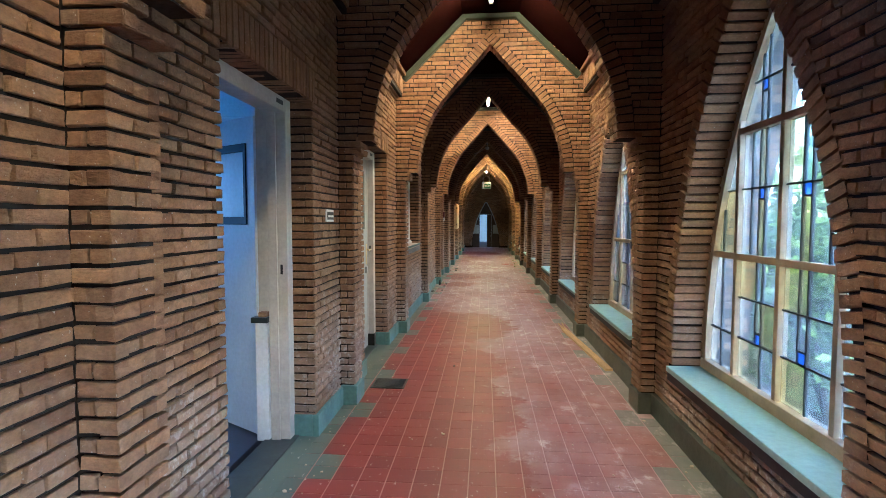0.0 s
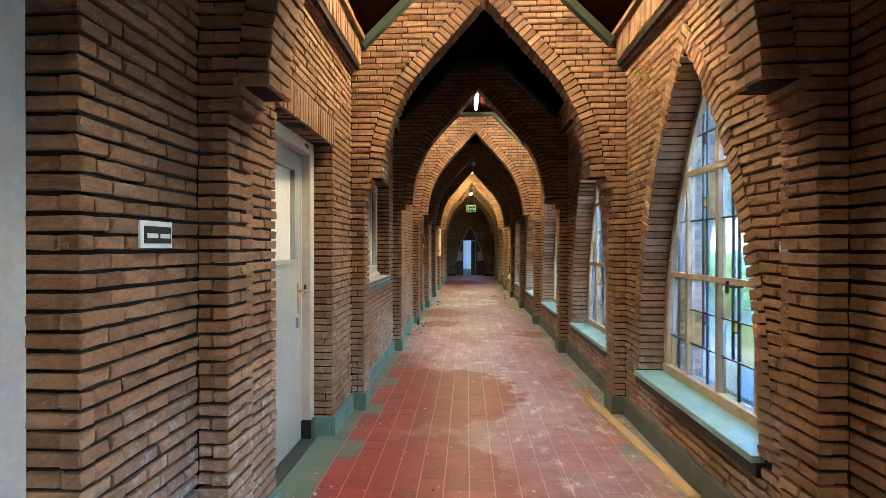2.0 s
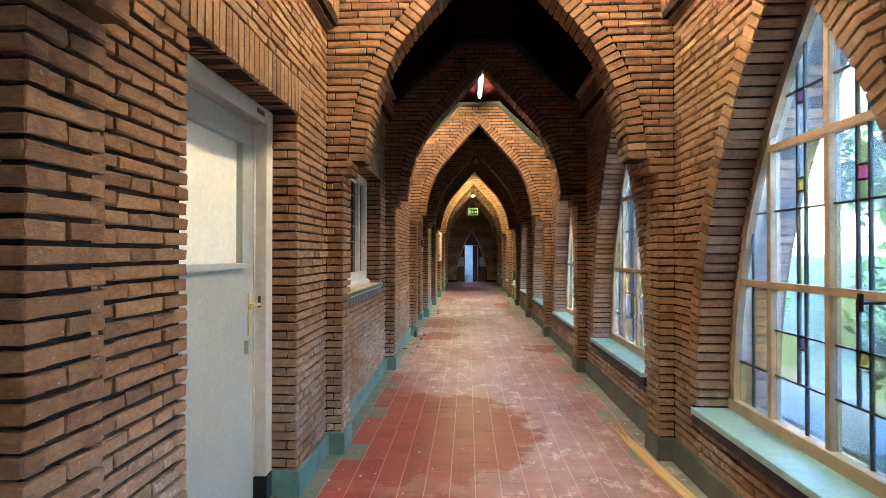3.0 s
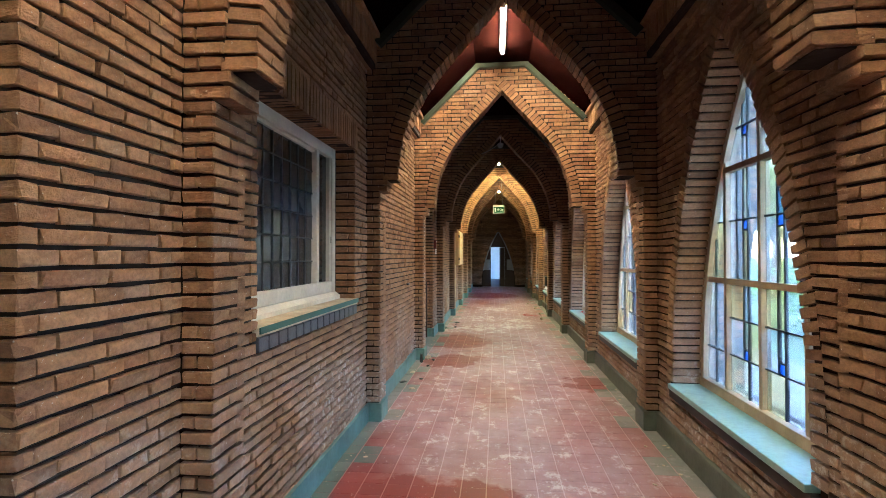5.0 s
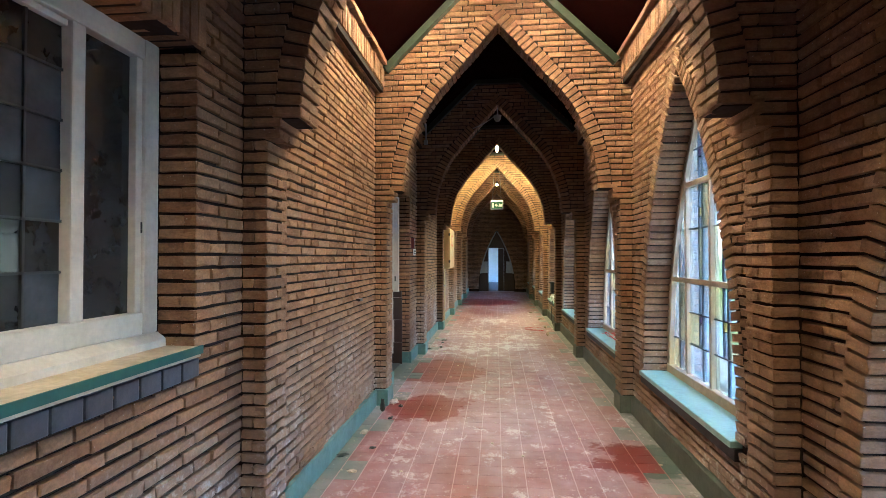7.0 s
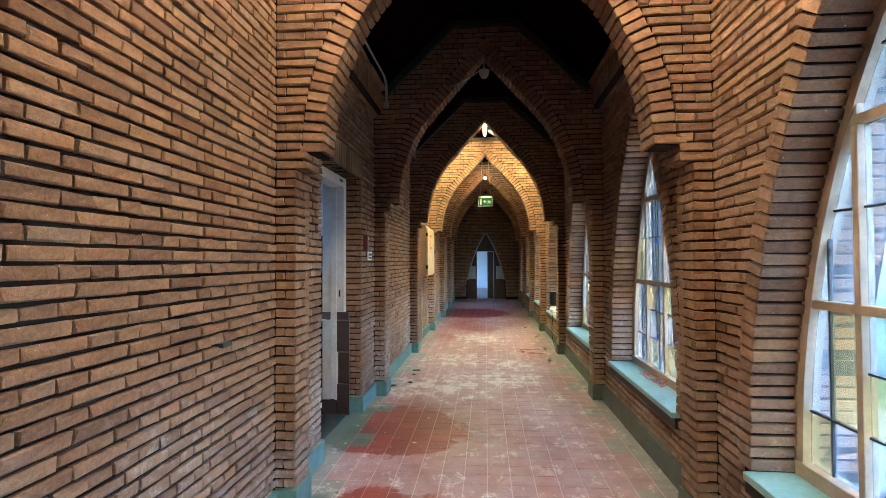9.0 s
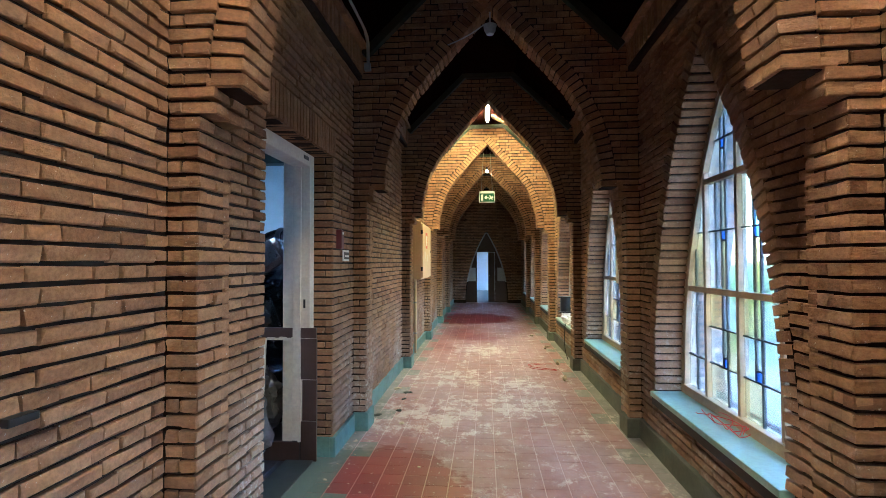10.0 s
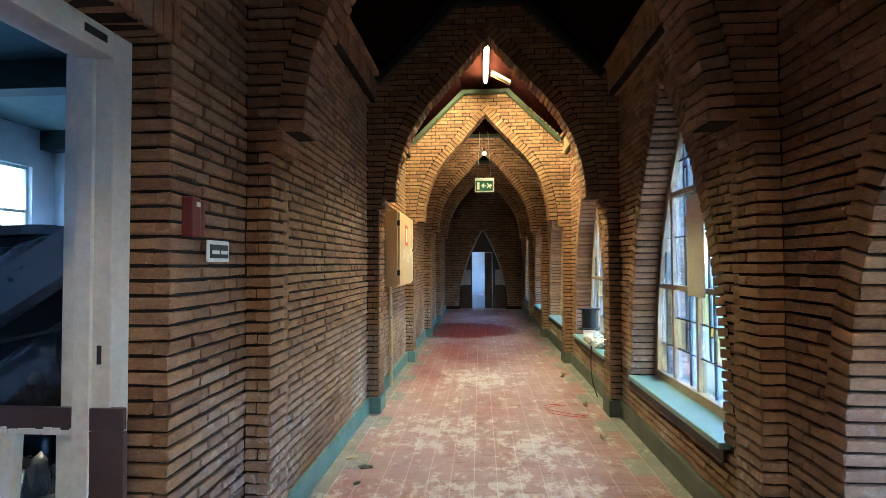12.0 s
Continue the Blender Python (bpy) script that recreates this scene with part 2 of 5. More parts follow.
# ---- mesh helpers ----
def obj(name, bm, mat, parent=None, smooth=False):
    me = bpy.data.meshes.new(name)
    bm.to_mesh(me)
    bm.free()
    for mm in (mat if isinstance(mat, (list, tuple)) else [mat]):
        me.materials.append(mm)
    if smooth:
        me.polygons.foreach_set("use_smooth", [True] * len(me.polygons))
    ob = new(name, me)
    ob.parent = parent
    return ob


def part(name, bm, mat, parent, label="", smooth=False):
    return tagged(obj(name, bm, mat, parent, smooth), label)


def structure(name, bm, mat, label, category):
    return tagged(obj(name, bm, mat), label, category, kind="structure")


def thing(name, label, category, group="", at=(0, 0, 0), rz=0, kind=""):
    ob = new(name)
    ob.matrix_world = pose(*at, 0, 0, rz)
    return tagged(ob, label, category, group, kind)


def box_into(bm, lo, hi, m=None, bevel=0.0):
    """An axis-aligned box from lo to hi, bevelled, in a bmesh."""
    g = bmesh.ops.create_cube(bm, size=1)
    s = [max(1e-4, h - a) for a, h in zip(lo, hi)]
    c = [(h + a) / 2 for a, h in zip(lo, hi)]
    mm = Matrix.Translation(c) @ Matrix.Diagonal((*s, 1))
    bmesh.ops.transform(bm, matrix=(m or Matrix()) @ mm, verts=g["verts"])
    if bevel:
        edges = list({e for v in g["verts"] for e in v.link_edges})
        bmesh.ops.bevel(bm, geom=edges, offset=min(bevel, min(s) * 0.4), segments=2, affect="EDGES", profile=0.6)
    return bm


def box(lo, hi, m=None, bevel=0.0):
    return box_into(bmesh.new(), lo, hi, m, bevel)


def cyl_into(bm, a, b_, r1, r2=None, seg=16, caps=True):
    a, b_ = Vector(a), Vector(b_)
    d = b_ - a
    m = Matrix.Translation((a + b_) / 2) @ d.to_track_quat("Z", "Y").to_matrix().to_4x4()
    bmesh.ops.create_cone(bm, cap_ends=caps, segments=seg, radius1=r1, radius2=r1 if r2 is None else r2, depth=d.length, matrix=m)
    return bm


def cyl(a, b_, r1, r2=None, seg=16):
    return cyl_into(bmesh.new(), a, b_, r1, r2, seg)


def tube_along(points, r, seg=6):
    """A swept tube through points, as a bmesh."""
    bm = bmesh.new()
    rings = []
    pts = [Vector(p) for p in points]
    for i, p in enumerate(pts):
        d = (pts[min(i + 1, len(pts) - 1)] - pts[max(i - 1, 0)]).normalized()
        q = d.to_track_quat("Z", "Y")
        rings.append([bm.verts.new(p + q @ Vector((r * math.cos(2 * math.pi * j / seg), r * math.sin(2 * math.pi * j / seg), 0))) for j in range(seg)])
    for a, c in zip(rings, rings[1:]):
        for j in range(seg):
            bm.faces.new((a[j], a[(j + 1) % seg], c[(j + 1) % seg], c[j]))
    for ring in (rings[0], rings[-1]):
        bm.faces.new(ring)
    return bm


class Masonry:
    """Collects bricks as oriented blocks, and links them as one mesh or one by one."""

    def __init__(self):
        self.c, self.ax, self.size = [], [], []

    def add(self, centre, u, v, n, lu, lv, depth):
        """centre: middle of the front face; u, v, n: axes; the block reaches depth behind it."""
        self.c.append(centre)
        self.ax.append((u, v, n))
        self.size.append((lu, lv, depth))

    def face(self, origin, u, n, spans, z0, z1, depth=0.05, bond=0, proud=0.0):
        """Courses of alternating stretchers and headers on an upright face. spans(z) gives the stretches of u to fill."""
        o, u, n = Vector(origin), Vector(u), Vector(n)
        up = Vector((0, 0, 1))
        i0, i1 = round(z0 / COURSE), round(z1 / COURSE)
        for i in range(i0, i1):
            z = (i + 0.5) * COURSE
            odd = (i + bond) % 2
            for a, b_ in spans(z):
                if b_ - a < 0.02:
                    continue
                cuts = [a]
                step = 0.107 if odd else 0.213
                x = math.floor(a / 0.213) * 0.213 + (0.053 if odd else 0.0)
                j = int(rng.integers(0, 3))
                while x < b_ - 0.045:
                    if x > a + 0.045:
                        cuts.append(x + rng.uniform(-0.006, 0.006))
                    x += 0.213 if (odd and j % 9 == 0) else step
                    j += 1
                cuts.append(b_)
                for p, q in zip(cuts, cuts[1:]):
                    end0 = 0 if p == a else 0.0042
                    end1 = 0 if q == b_ else 0.0042
                    lu = q - p - end0 - end1
                    mid = (p + end0 + q - end1) / 2
                    self.add(o + u * mid + up * (z - o.z) + n * (proud + rng.normal(0, 0.0022)), u, up, n, lu, COURSE - JOINT + rng.uniform(-0.002, 0.0015), depth)

    def mesh(self, name, chamfer=0.0035, jitter=0.0021):
        k = len(self.c)
        c = np.array([tuple(x) for x in self.c])
        ax = np.array([[tuple(a) for a in t] for t in self.ax])
        s = np.array(self.size)
        hu, hv, d = s[:, 0] / 2, s[:, 1] / 2, s[:, 2]
        ch = np.minimum(chamfer, np.minimum(hu, hv) * 0.4)
        co = np.empty((k, 12, 3))
        for q, (su, sv) in enumerate(((-1, -1), (1, -1), (1, 1), (-1, 1))):
            for ring, (inset, back) in enumerate(((0, d), (0, ch), (ch, np.zeros(k)))):
                local = np.stack([su * (hu - inset), sv * (hv - inset), -back], 1)
                if ring:
                    local = local + rng.normal(0, jitter, local.shape) * (1 if ring == 2 else 0.8)
                co[:, ring * 4 + q] = c + np.einsum("ij,ijk->ik", local, ax)
        quads = []
        for r in (0, 4):
            for q in range(4):
                q2 = (q + 1) % 4
                quads.append((r + q, r + q2, r + 4 + q2, r + 4 + q))
        quads.append((8, 9, 10, 11))
        f = (np.arange(k)[:, None, None] * 12 + np.array(quads)[None]).reshape(-1)
        me = bpy.data.meshes.new(name)
        me.vertices.add(k * 12)
        me.vertices.foreach_set("co", co.reshape(-1))
        nf = k * 9
        me.loops.add(nf * 4)
        me.loops.foreach_set("vertex_index", f.astype(np.int32))
        me.polygons.add(nf)
        me.polygons.foreach_set("loop_start", np.arange(nf, dtype=np.int32) * 4)
        me.polygons.foreach_set("loop_total", np.full(nf, 4, dtype=np.int32))
        me.polygons.foreach_set("use_smooth", np.zeros(nf, dtype=bool))
        me.update(calc_edges=True)
        me.validate()
        return me

    def link(self, parent, label="", single=None):
        """Links the bricks under parent: those that single(centre) picks, up to 300, one by one, the rest as one mesh."""
        if single:
            pick = [i for i, (c, z) in enumerate(zip(self.c, self.size)) if single(c) and z[2] == 0.05 and min(abs(z[0] - 0.2046), abs(z[0] - 0.0986)) < 0.010][:300]
            SINGLES.append((parent, [(self.c[i], self.ax[i], self.size[i]) for i in pick]))
            gone = set(pick)
            self.c = [v for i, v in enumerate(self.c) if i not in gone]
            self.ax = [v for i, v in enumerate(self.ax) if i not in gone]
            self.size = [v for i, v in enumerate(self.size) if i not in gone]
        if not self.c:
            return None
        me = self.mesh("bricks")
        me.materials.append(M_BRICK)
        ob = new("bricks", me)
        ob.parent = parent
        return tagged(ob, label, kind="stuff")


SINGLES = []


def panel(bm, place, u0, u1, zs, hole, depth):
    """A wall u0..u1 with one opening: hole(z) gives its two edges at each height of zs. place(u, d, z) maps to the world; d runs 0..depth."""
    rows = []
    for z, (a, b_) in zip(zs, hole):
        rows.append([[bm.verts.new(place(u, d, z)) for u in (u0, a, b_, u1)] for d in (0, depth)])
    for r, s in zip(rows, rows[1:]):
        for d in (0, 1):
            for i in (0, 2):
                try:
                    bm.faces.new((r[d][i], r[d][i + 1], s[d][i + 1], s[d][i]))
                except ValueError:
                    pass
        for i in (0, 1, 2, 3):
            bm.faces.new((r[0][i], r[1][i], s[1][i], s[0][i]))
    for r in (rows[0], rows[-1]):
        for i in (0, 2):
            bm.faces.new((r[0][i], r[0][i + 1], r[1][i + 1], r[1][i]))
    return bm


# ---- the pointed arches across the corridor ----
def arch_half(z):
    """Half width of the arch's opening at height z, above the corbels."""
    theta = radians(41.5)
    zt = SPRING + RISE_R * math.sin(theta)
    if z <= SPRING:
        return HALF
    if z < zt:
        return HALF - RISE_R + math.sqrt(RISE_R ** 2 - (z - SPRING) ** 2)
    return max(0.0, (APEX - z) * (HALF - RISE_R * (1 - math.cos(theta))) / (APEX - zt))


def arch_edges(z):
    if z < 1.85:
        return XLP, XRP
    if z < SPRING:
        return XLP + 0.055, XRP - 0.06
    h = arch_half(z)
    return XC - h, XC + h


def arch_path(n=400):
    """Points of the right half of the arch from the springing to the apex, with even steps."""
    zs = np.linspace(SPRING, APEX, n)
    return np.array([(arch_half(z), z) for z in zs])


def run_over(path, length):
    """The path carried on straight past its end, so that one side of a ring closes the point."""
    t = path[-1] - path[-3]
    return np.vstack([path, path[-1] + t / np.linalg.norm(t) * length])


def ring_stones(path, step, fn):
    """Calls fn(point, tangent) at even steps along a path."""
    seg = np.diff(path, axis=0)
    lens = np.concatenate([[0], np.cumsum(np.hypot(seg[:, 0], seg[:, 1]))])
    count = int(lens[-1] / step)
    for i in range(count):
        s = (i + 0.5) * lens[-1] / count
        p = np.array([np.interp(s, lens, path[:, 0]), np.interp(s, lens, path[:, 1])])
        e = 0.03
        q0 = np.array([np.interp(max(0, s - e), lens, path[:, 0]), np.interp(max(0, s - e), lens, path[:, 1])])
        q1 = np.array([np.interp(min(lens[-1], s + e), lens, path[:, 0]), np.interp(min(lens[-1], s + e), lens, path[:, 1])])
        t = (q1 - q0) / np.linalg.norm(q1 - q0)
        fn(p, t, lens[-1] / count)


RING = 0.125
TOP = 3.86
INSET = 0.018


def transverse_arch(k):
    y0 = pier_y(k)
    y1 = y0 + PIER
    bm = bmesh.new()
    zs, hole = [], []
    for z in [0, 1.849, 1.8495, SPRING - 0.0005] + list(np.linspace(SPRING, APEX, 40)) + [TOP]:
        a, b_ = arch_edges(z)
        zs.append(z)
        hole.append((a - INSET, b_ + INSET) if z < APEX - 0.02 else (XC, XC))
    panel(bm, lambda u, d, z: (u, y0 + INSET + d, z), XL - 0.02, XR + 0.02, zs, hole, PIER - 2 * INSET)
    arch = structure("arch_wall_%d" % (k + 3), bm, M_MORTAR, "pointed brown brick arch spanning the corridor between two piers", "arch")
    ms = Masonry()

    def spans(z):
        a, b_ = arch_edges(z)
        if z < SPRING:
            return [(XL, a), (b_, XR)]
        h = arch_half(z) if z < APEX else 0
        g = 0.0
        # the ring takes its depth, measured level
        g = RING / max(0.35, math.sin(math.atan2(arch_half(z - 0.02) - arch_half(z + 0.02), 0.04) * -1 + math.pi / 2))
        if z > APEX:
            g = max(0.0, (APEX + 0.17 - z)) / 1.13
            return [(-1.06, XC - g), (XC + g, 1.2)] if g > 0.01 else [(-1.06, 1.2)]
        return [(XL, XC - h - g), (XC + h + g, XR)]

    def clipped(z):
        lim = max(0.0, (3.84 - z)) if z > 3.1 else 9
        lo, hi = (max(XL, XC - 0.28 - lim), min(XR, XC + 0.28 + lim))
        return [(max(a, lo), min(b_, hi)) for a, b_ in spans(z) if min(b_, hi) - max(a, lo) > 0.03]
    ms.face((0, y0, 0), (1, 0, 0), (0, -1, 0), clipped, 0.10, TOP, 0.05, k)
    ms.face((0, y1, 0), (1, 0, 0), (0, 1, 0), clipped, 0.10, TOP, 0.05, k + 1)
    # faces of the piers and the corbels
    for i in range(2, round(SPRING / COURSE)):
        z = (i + 0.5) * COURSE
        a, b_ = arch_edges(z)
        for x, n in ((a, 1), (b_, -1)):
            parts = ((0.0, PIER),) if (i + k) % 2 else ((0.0, PIER / 2 - 0.004), (PIER / 2 + 0.004, PIER))
            for p, q in parts:
                ms.add(Vector((x + rng.normal(0, 0.002), y0 + (p + q) / 2, z)), Vector((0, 1, 0)), Vector((0, 0, 1)), Vector((n, 0, 0)), q - p, COURSE - JOINT, 0.05 if z < 1.85 else 0.12)
    # undersides of the corbels
    for x0, x1, z in ((XLP - 0.02, XLP + 0.053, 1.85), (XLP + 0.02, XC - HALF - 0.002, SPRING), (XRP - 0.058, XRP + 0.02, 1.85), (XC + HALF + 0.002, XRP - 0.02, SPRING)):
        for p, q in ((0.002, PIER / 2 - 0.005), (PIER / 2 + 0.005, PIER - 0.002)):
            ms.add(Vector(((x0 + x1) / 2, y0 + (p + q) / 2, z + 0.004)), Vector((0, 1, 0)), Vector((1, 0, 0)), Vector((0, 0, -1)), q - p, x1 - x0, 0.03)
    # the ring, on both sides of the apex
    path = arch_path()
    for side in (-1, 1):
        def stone(p, t, w, side=side):
            c = Vector((XC + side * p[0], (y0 + y1) / 2, p[1]))
            tan = Vector((side * t[0], 0, t[1]))
            nor = Vector((-side * abs(t[1]), 0, -abs(t[0])))
            for half in (-1, 1):
                ms.add(c + Vector((0, half * PIER / 4, 0)) + nor * rng.normal(0.001, 0.002), Vector((0, 1, 0)), tan, nor, PIER / 2 - 0.003 + 0.006, w - 0.012, RING - 0.008)
        ring_stones(run_over(path, RING) if side > 0 else path, 0.052, stone)
    ms.link(arch, "rough fired bricks in raked joints")
    return arch


for k in range(K0, K1):
    transverse_arch(k)


# ---- floor, ceiling, end walls ----
TILE, TILE_Y = 0.1445, 0.1425         # across and along the corridor
LINE, TOOTH = 0.065, 5.125            # a joint between columns, and the start of one green tooth of the border


def build_floor():
    slab = structure("floor", box((XL - 0.3, pier_y(K0) - 0.3, -0.2), (XR + 0.3, END + 0.3, -0.0012)), M_GROUT, "worn red tiled corridor floor with a grey-green border, dusty", "floor")
    red, green = Masonry(), Masonry()
    first = round((pier_y(K0) - TOOTH) / TILE_Y)
    for r in range(first, int((END - TOOTH) / TILE_Y)):
        for c in range(-8, 8):
            a, b_ = max(XL - 0.01, LINE + c * TILE), min(XR + 0.01, LINE + (c + 1) * TILE)
            if b_ - a < 0.02:
                continue
            tooth = r % 6 < 2
            edge = c <= -8 or c >= 7 or (tooth and c in (-7, 6))
            (green if edge else red).add(Vector(((a + b_) / 2, TOOTH + (r + 0.5) * TILE_Y, rng.normal(0, 0.0003))), Vector((1, 0, 0)), Vector((0, 1, 0)), Vector((0, 0, 1)), b_ - a - 0.0055, TILE_Y - 0.003, 0.02)
    for ms, mat, lab in ((red, M_TILE, "worn dusty red tiles"), (green, M_TILE_GREEN, "grey-green border tiles")):
        me = ms.mesh("tiles", 0.0012, 0.0002)
        me.materials.append(mat)
        ob = new("tiles", me)
        ob.parent = slab
        tagged(ob, lab, kind="stuff")
    return slab


floor = build_floor()


def build_ceiling():
    bm = bmesh.new()
    y0, y1 = pier_y(K0) - 0.3, END + 0.3
    prof = [(XL - 0.05, 2.98), (XL + 0.10, 3.10), (XC - 0.33, 3.76), (XC + 0.33, 3.76), (XR - 0.10, 3.10), (XR + 0.05, 2.98)]
    outer = [(XL - 0.05, 4.0), (XR + 0.05, 4.0)]
    loop = prof + outer[::-1]
    a = [bm.verts.new((x, y0, z)) for x, z in loop]
    b_ = [bm.verts.new((x, y1, z)) for x, z in loop]
    for i in range(len(loop)):
        j = (i + 1) % len(loop)
        bm.faces.new((a[i], a[j], b_[j], b_[i]))
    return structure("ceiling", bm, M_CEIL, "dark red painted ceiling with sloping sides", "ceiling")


build_ceiling()

for k in range(K0, K1):
    y0, y1 = pier_y(k) + PIER, min(pier_y(k + 1), END)
    bm = bmesh.new()
    for yy in (y0 + 0.004, y1 - 0.074):
        for sx in (-1, 1):
            m = Matrix.Translation((XC + sx * 0.33, yy, 3.755)) @ Matrix.Rotation(sx * radians(44.5), 4, "Y")
            lo, hi = ((-1.0, 0, -0.07), (0.0, 0.07, -0.006)) if sx < 0 else ((0.0, 0, -0.07), (1.0, 0.07, -0.006))
            box_into(bm, lo, hi, m, 0.006)
        box_into(bm, (XC - 0.33, yy, 3.70), (XC + 0.33, yy + 0.07, 3.754), None, 0.006)
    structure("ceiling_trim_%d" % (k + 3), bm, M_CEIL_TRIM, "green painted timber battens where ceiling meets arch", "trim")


# ---- cornices ----
def cornice(k, side):
    y0, y1 = pier_y(k) + PIER, min(pier_y(k + 1), END)
    x = XL if side < 0 else XR
    s = 1 if side < 0 else -1
    ms = Masonry()
    nx = Vector((s, 0, 0))
    for i, (z, out) in enumerate(((2.855, 0.035), (3.085, 0.125))):
        n = int((y1 - y0) / 0.213)
        w = (y1 - y0) / n
        for j in range(n):
            ms.add(Vector((x + s * (out + rng.normal(0, 0.002)), y0 + (j + 0.5) * w, z)), Vector((0, 1, 0)), Vector((0, 0, 1)), nx, w - 0.008, 0.042, out + 0.02)
    n = int((y1 - y0) / 0.05)
    w = (y1 - y0) / n
    for j in range(n):
        ms.add(Vector((x + s * (0.085 + rng.normal(0, 0.003)), y0 + (j + 0.5) * w, 2.97)), Vector((0, 1, 0)), Vector((0, 0, 1)), nx, w - 0.010, 0.175, 0.10)
    core = structure("cornice_%d" % ((k + 3) * 2 + (side > 0)), box((min(x, x + s * 0.07), y0, 2.84), (max(x, x + s * 0.07), y1, 3.10)), M_MORTAR, "projecting brick cornice with upright bricks under the ceiling", "cornice")
    ms.link(core)


for k in range(K0, K1):
    cornice(k, -1)
    cornice(k, 1)


# ---- the window wall ----
def win_half(z):
    if z <= 0.5:
        return WIN_HALF
    return max(0.0, WIN_HALF - WIN_R + math.sqrt(max(0.0, WIN_R ** 2 - (z - 0.5) ** 2)))


def win_centre(k):
    return pier_y(k) + PIER / 2 + BAY / 2


def window_wall(k):
    y0, y1 = pier_y(k), pier_y(k + 1)
    yc = win_centre(k)
    if k == K1 - 1:
        y1 = END + 0.25
    bm = bmesh.new()
    zs = [0, SILL - 0.041, SILL - 0.04] + list(np.linspace(SILL, WIN_TOP, 40)) + [3.3]
    hole = []
    for z in zs:
        h = win_half(z) + INSET if SILL - 0.0405 < z < WIN_TOP - 0.01 else 0.0
        hole.append((yc - h, yc + h))
    panel(bm, lambda u, d, z: (XR + INSET + d, u, z), y0, y1, zs, hole, 0.46)
    wall = structure("wall_right_%d" % (k + 3), bm, M_MORTAR, "brown brick outer wall with a tall pointed window opening", "wall")
    ms = Masonry()

    def spans(z):
        a, b_ = y0 + PIER, min(y1, END)
        if z < SILL - 0.04:
            return [(a, b_)]
        slope = (win_half(z - 0.02) - win_half(z + 0.02)) / 0.04
        h = win_half(z) + 0.094 * math.sqrt(1 + slope * slope) if z < WIN_TOP else max(0.0, (WIN_TOP + 0.18 - z) * 0.72)
        return [(a, yc - h), (yc + h, b_)] if h > 0.01 else [(a, b_)]
    ms.face((XR, 0, 0), (0, 1, 0), (-1, 0, 0), spans, 0.10, 2.85, 0.05, k)
    zs2 = np.linspace(SILL, WIN_TOP, 300)
    path = np.array([(win_half(z), z) for z in zs2])
    for side in (-1, 1):
        def stone(p, t, w, side=side):
            tan = Vector((0, side * t[0], t[1]))
            nor = Vector((0, -side * abs(t[1]), -abs(t[0])))
            ms.add(Vector((XR + 0.098, yc + side * p[0], p[1])) + nor * rng.normal(0.002, 0.0035), Vector((1, 0, 0)), tan, nor, 0.206, w - 0.012, 0.107)
            ms.add(Vector((XR + 0.36, yc + side * (p[0] + 0.015), p[1])) + nor * rng.normal(0.0, 0.003), Vector((1, 0, 0)), tan, nor, 0.21, w - 0.009, 0.09)
        ring_stones(run_over(path, 0.11) if side > 0 else path, 0.052, stone)
    ms.link(wall, "rough fired bricks in raked joints", (lambda c: c.z > 0.5 or c.z < 0.3) if 0 <= k <= 5 else None)
    # sill
    bm = box((XR - 0.035, yc - WIN_HALF - 0.005, SILL - 0.035), (XR + 0.20, yc + WIN_HALF + 0.005, SILL), None, 0.006)
    structure("window_sill_%d" % (k + 3), bm, M_SILL, "pale turquoise painted window sill, dusty", "sill")
    bm = box((XR - 0.02, yc - WIN_HALF - 0.02, SILL - 0.095), (XR + 0.02, yc + WIN_HALF + 0.02, SILL - 0.036), None, 0.004)
    structure("sill_edge_%d" % (k + 3), bm, M_LEAD, "dark edge under the window sill", "trim")
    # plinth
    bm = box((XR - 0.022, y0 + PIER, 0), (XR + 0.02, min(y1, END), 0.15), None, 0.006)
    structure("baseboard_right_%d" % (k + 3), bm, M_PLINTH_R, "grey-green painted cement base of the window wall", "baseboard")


GX = XR + 0.22      # plane of the leaded glass
# Two designs of leading. For each light (from the near edge) and band (from the foot), the rows of panes from the foot up: the glass of
# each pane, and on the slim strip the small square: its glass, and whether it sits at the strip's foot or head.
LETTERS = {"c": "clear", "p": "pale", "a": "aqua", "y": "yellow", "s": "straw", "b": "blue"}
DESIGN_BLUE = {
    (0, 0): ("pc", "cc"), (0, 1): ("cy", "cc"), (0, 2): ("cc", "cc"),
    (1, 0): ("cy", ("ccc", "cobalt", "foot"), "cyy"), (1, 1): (("cyc", "cobalt", "head"), "cas"), (1, 2): (("ccc", "cobalt", "head"), "ccc"),
    (2, 0): ("cs", ("ysc", "cobalt", "foot"), "ccy"), (2, 1): (("cyc", "cobalt", "head"), "csc"), (2, 2): (("ccc", "cobalt", "head"), "ccc"),
    (3, 0): ("cc", "cc"), (3, 1): ("yy", "ca"), (3, 2): ("cc", "cc"),
}
DESIGN_AMBER = {
    (0, 0): ("yc", "cc"), (0, 1): ("cs", "cc"), (0, 2): ("cc", "cc"),
    (1, 0): ("as", ("ycc", "orange", "head"), "ccy"), (1, 1): ("pcs", ("cyc", "red", "foot")), (1, 2): ("cyc", "ccc"),
    (2, 0): ("cc", ("ccy", "plum", "head"), "ccc"), (2, 1): ("pyc", ("yac", "orange", "foot")), (2, 2): (("ccc", "plum", "head"), "ccc"),
    (3, 0): ("cy", "yc"), (3, 1): ("cc", "ca"), (3, 2): ("cc", "cc"),
}


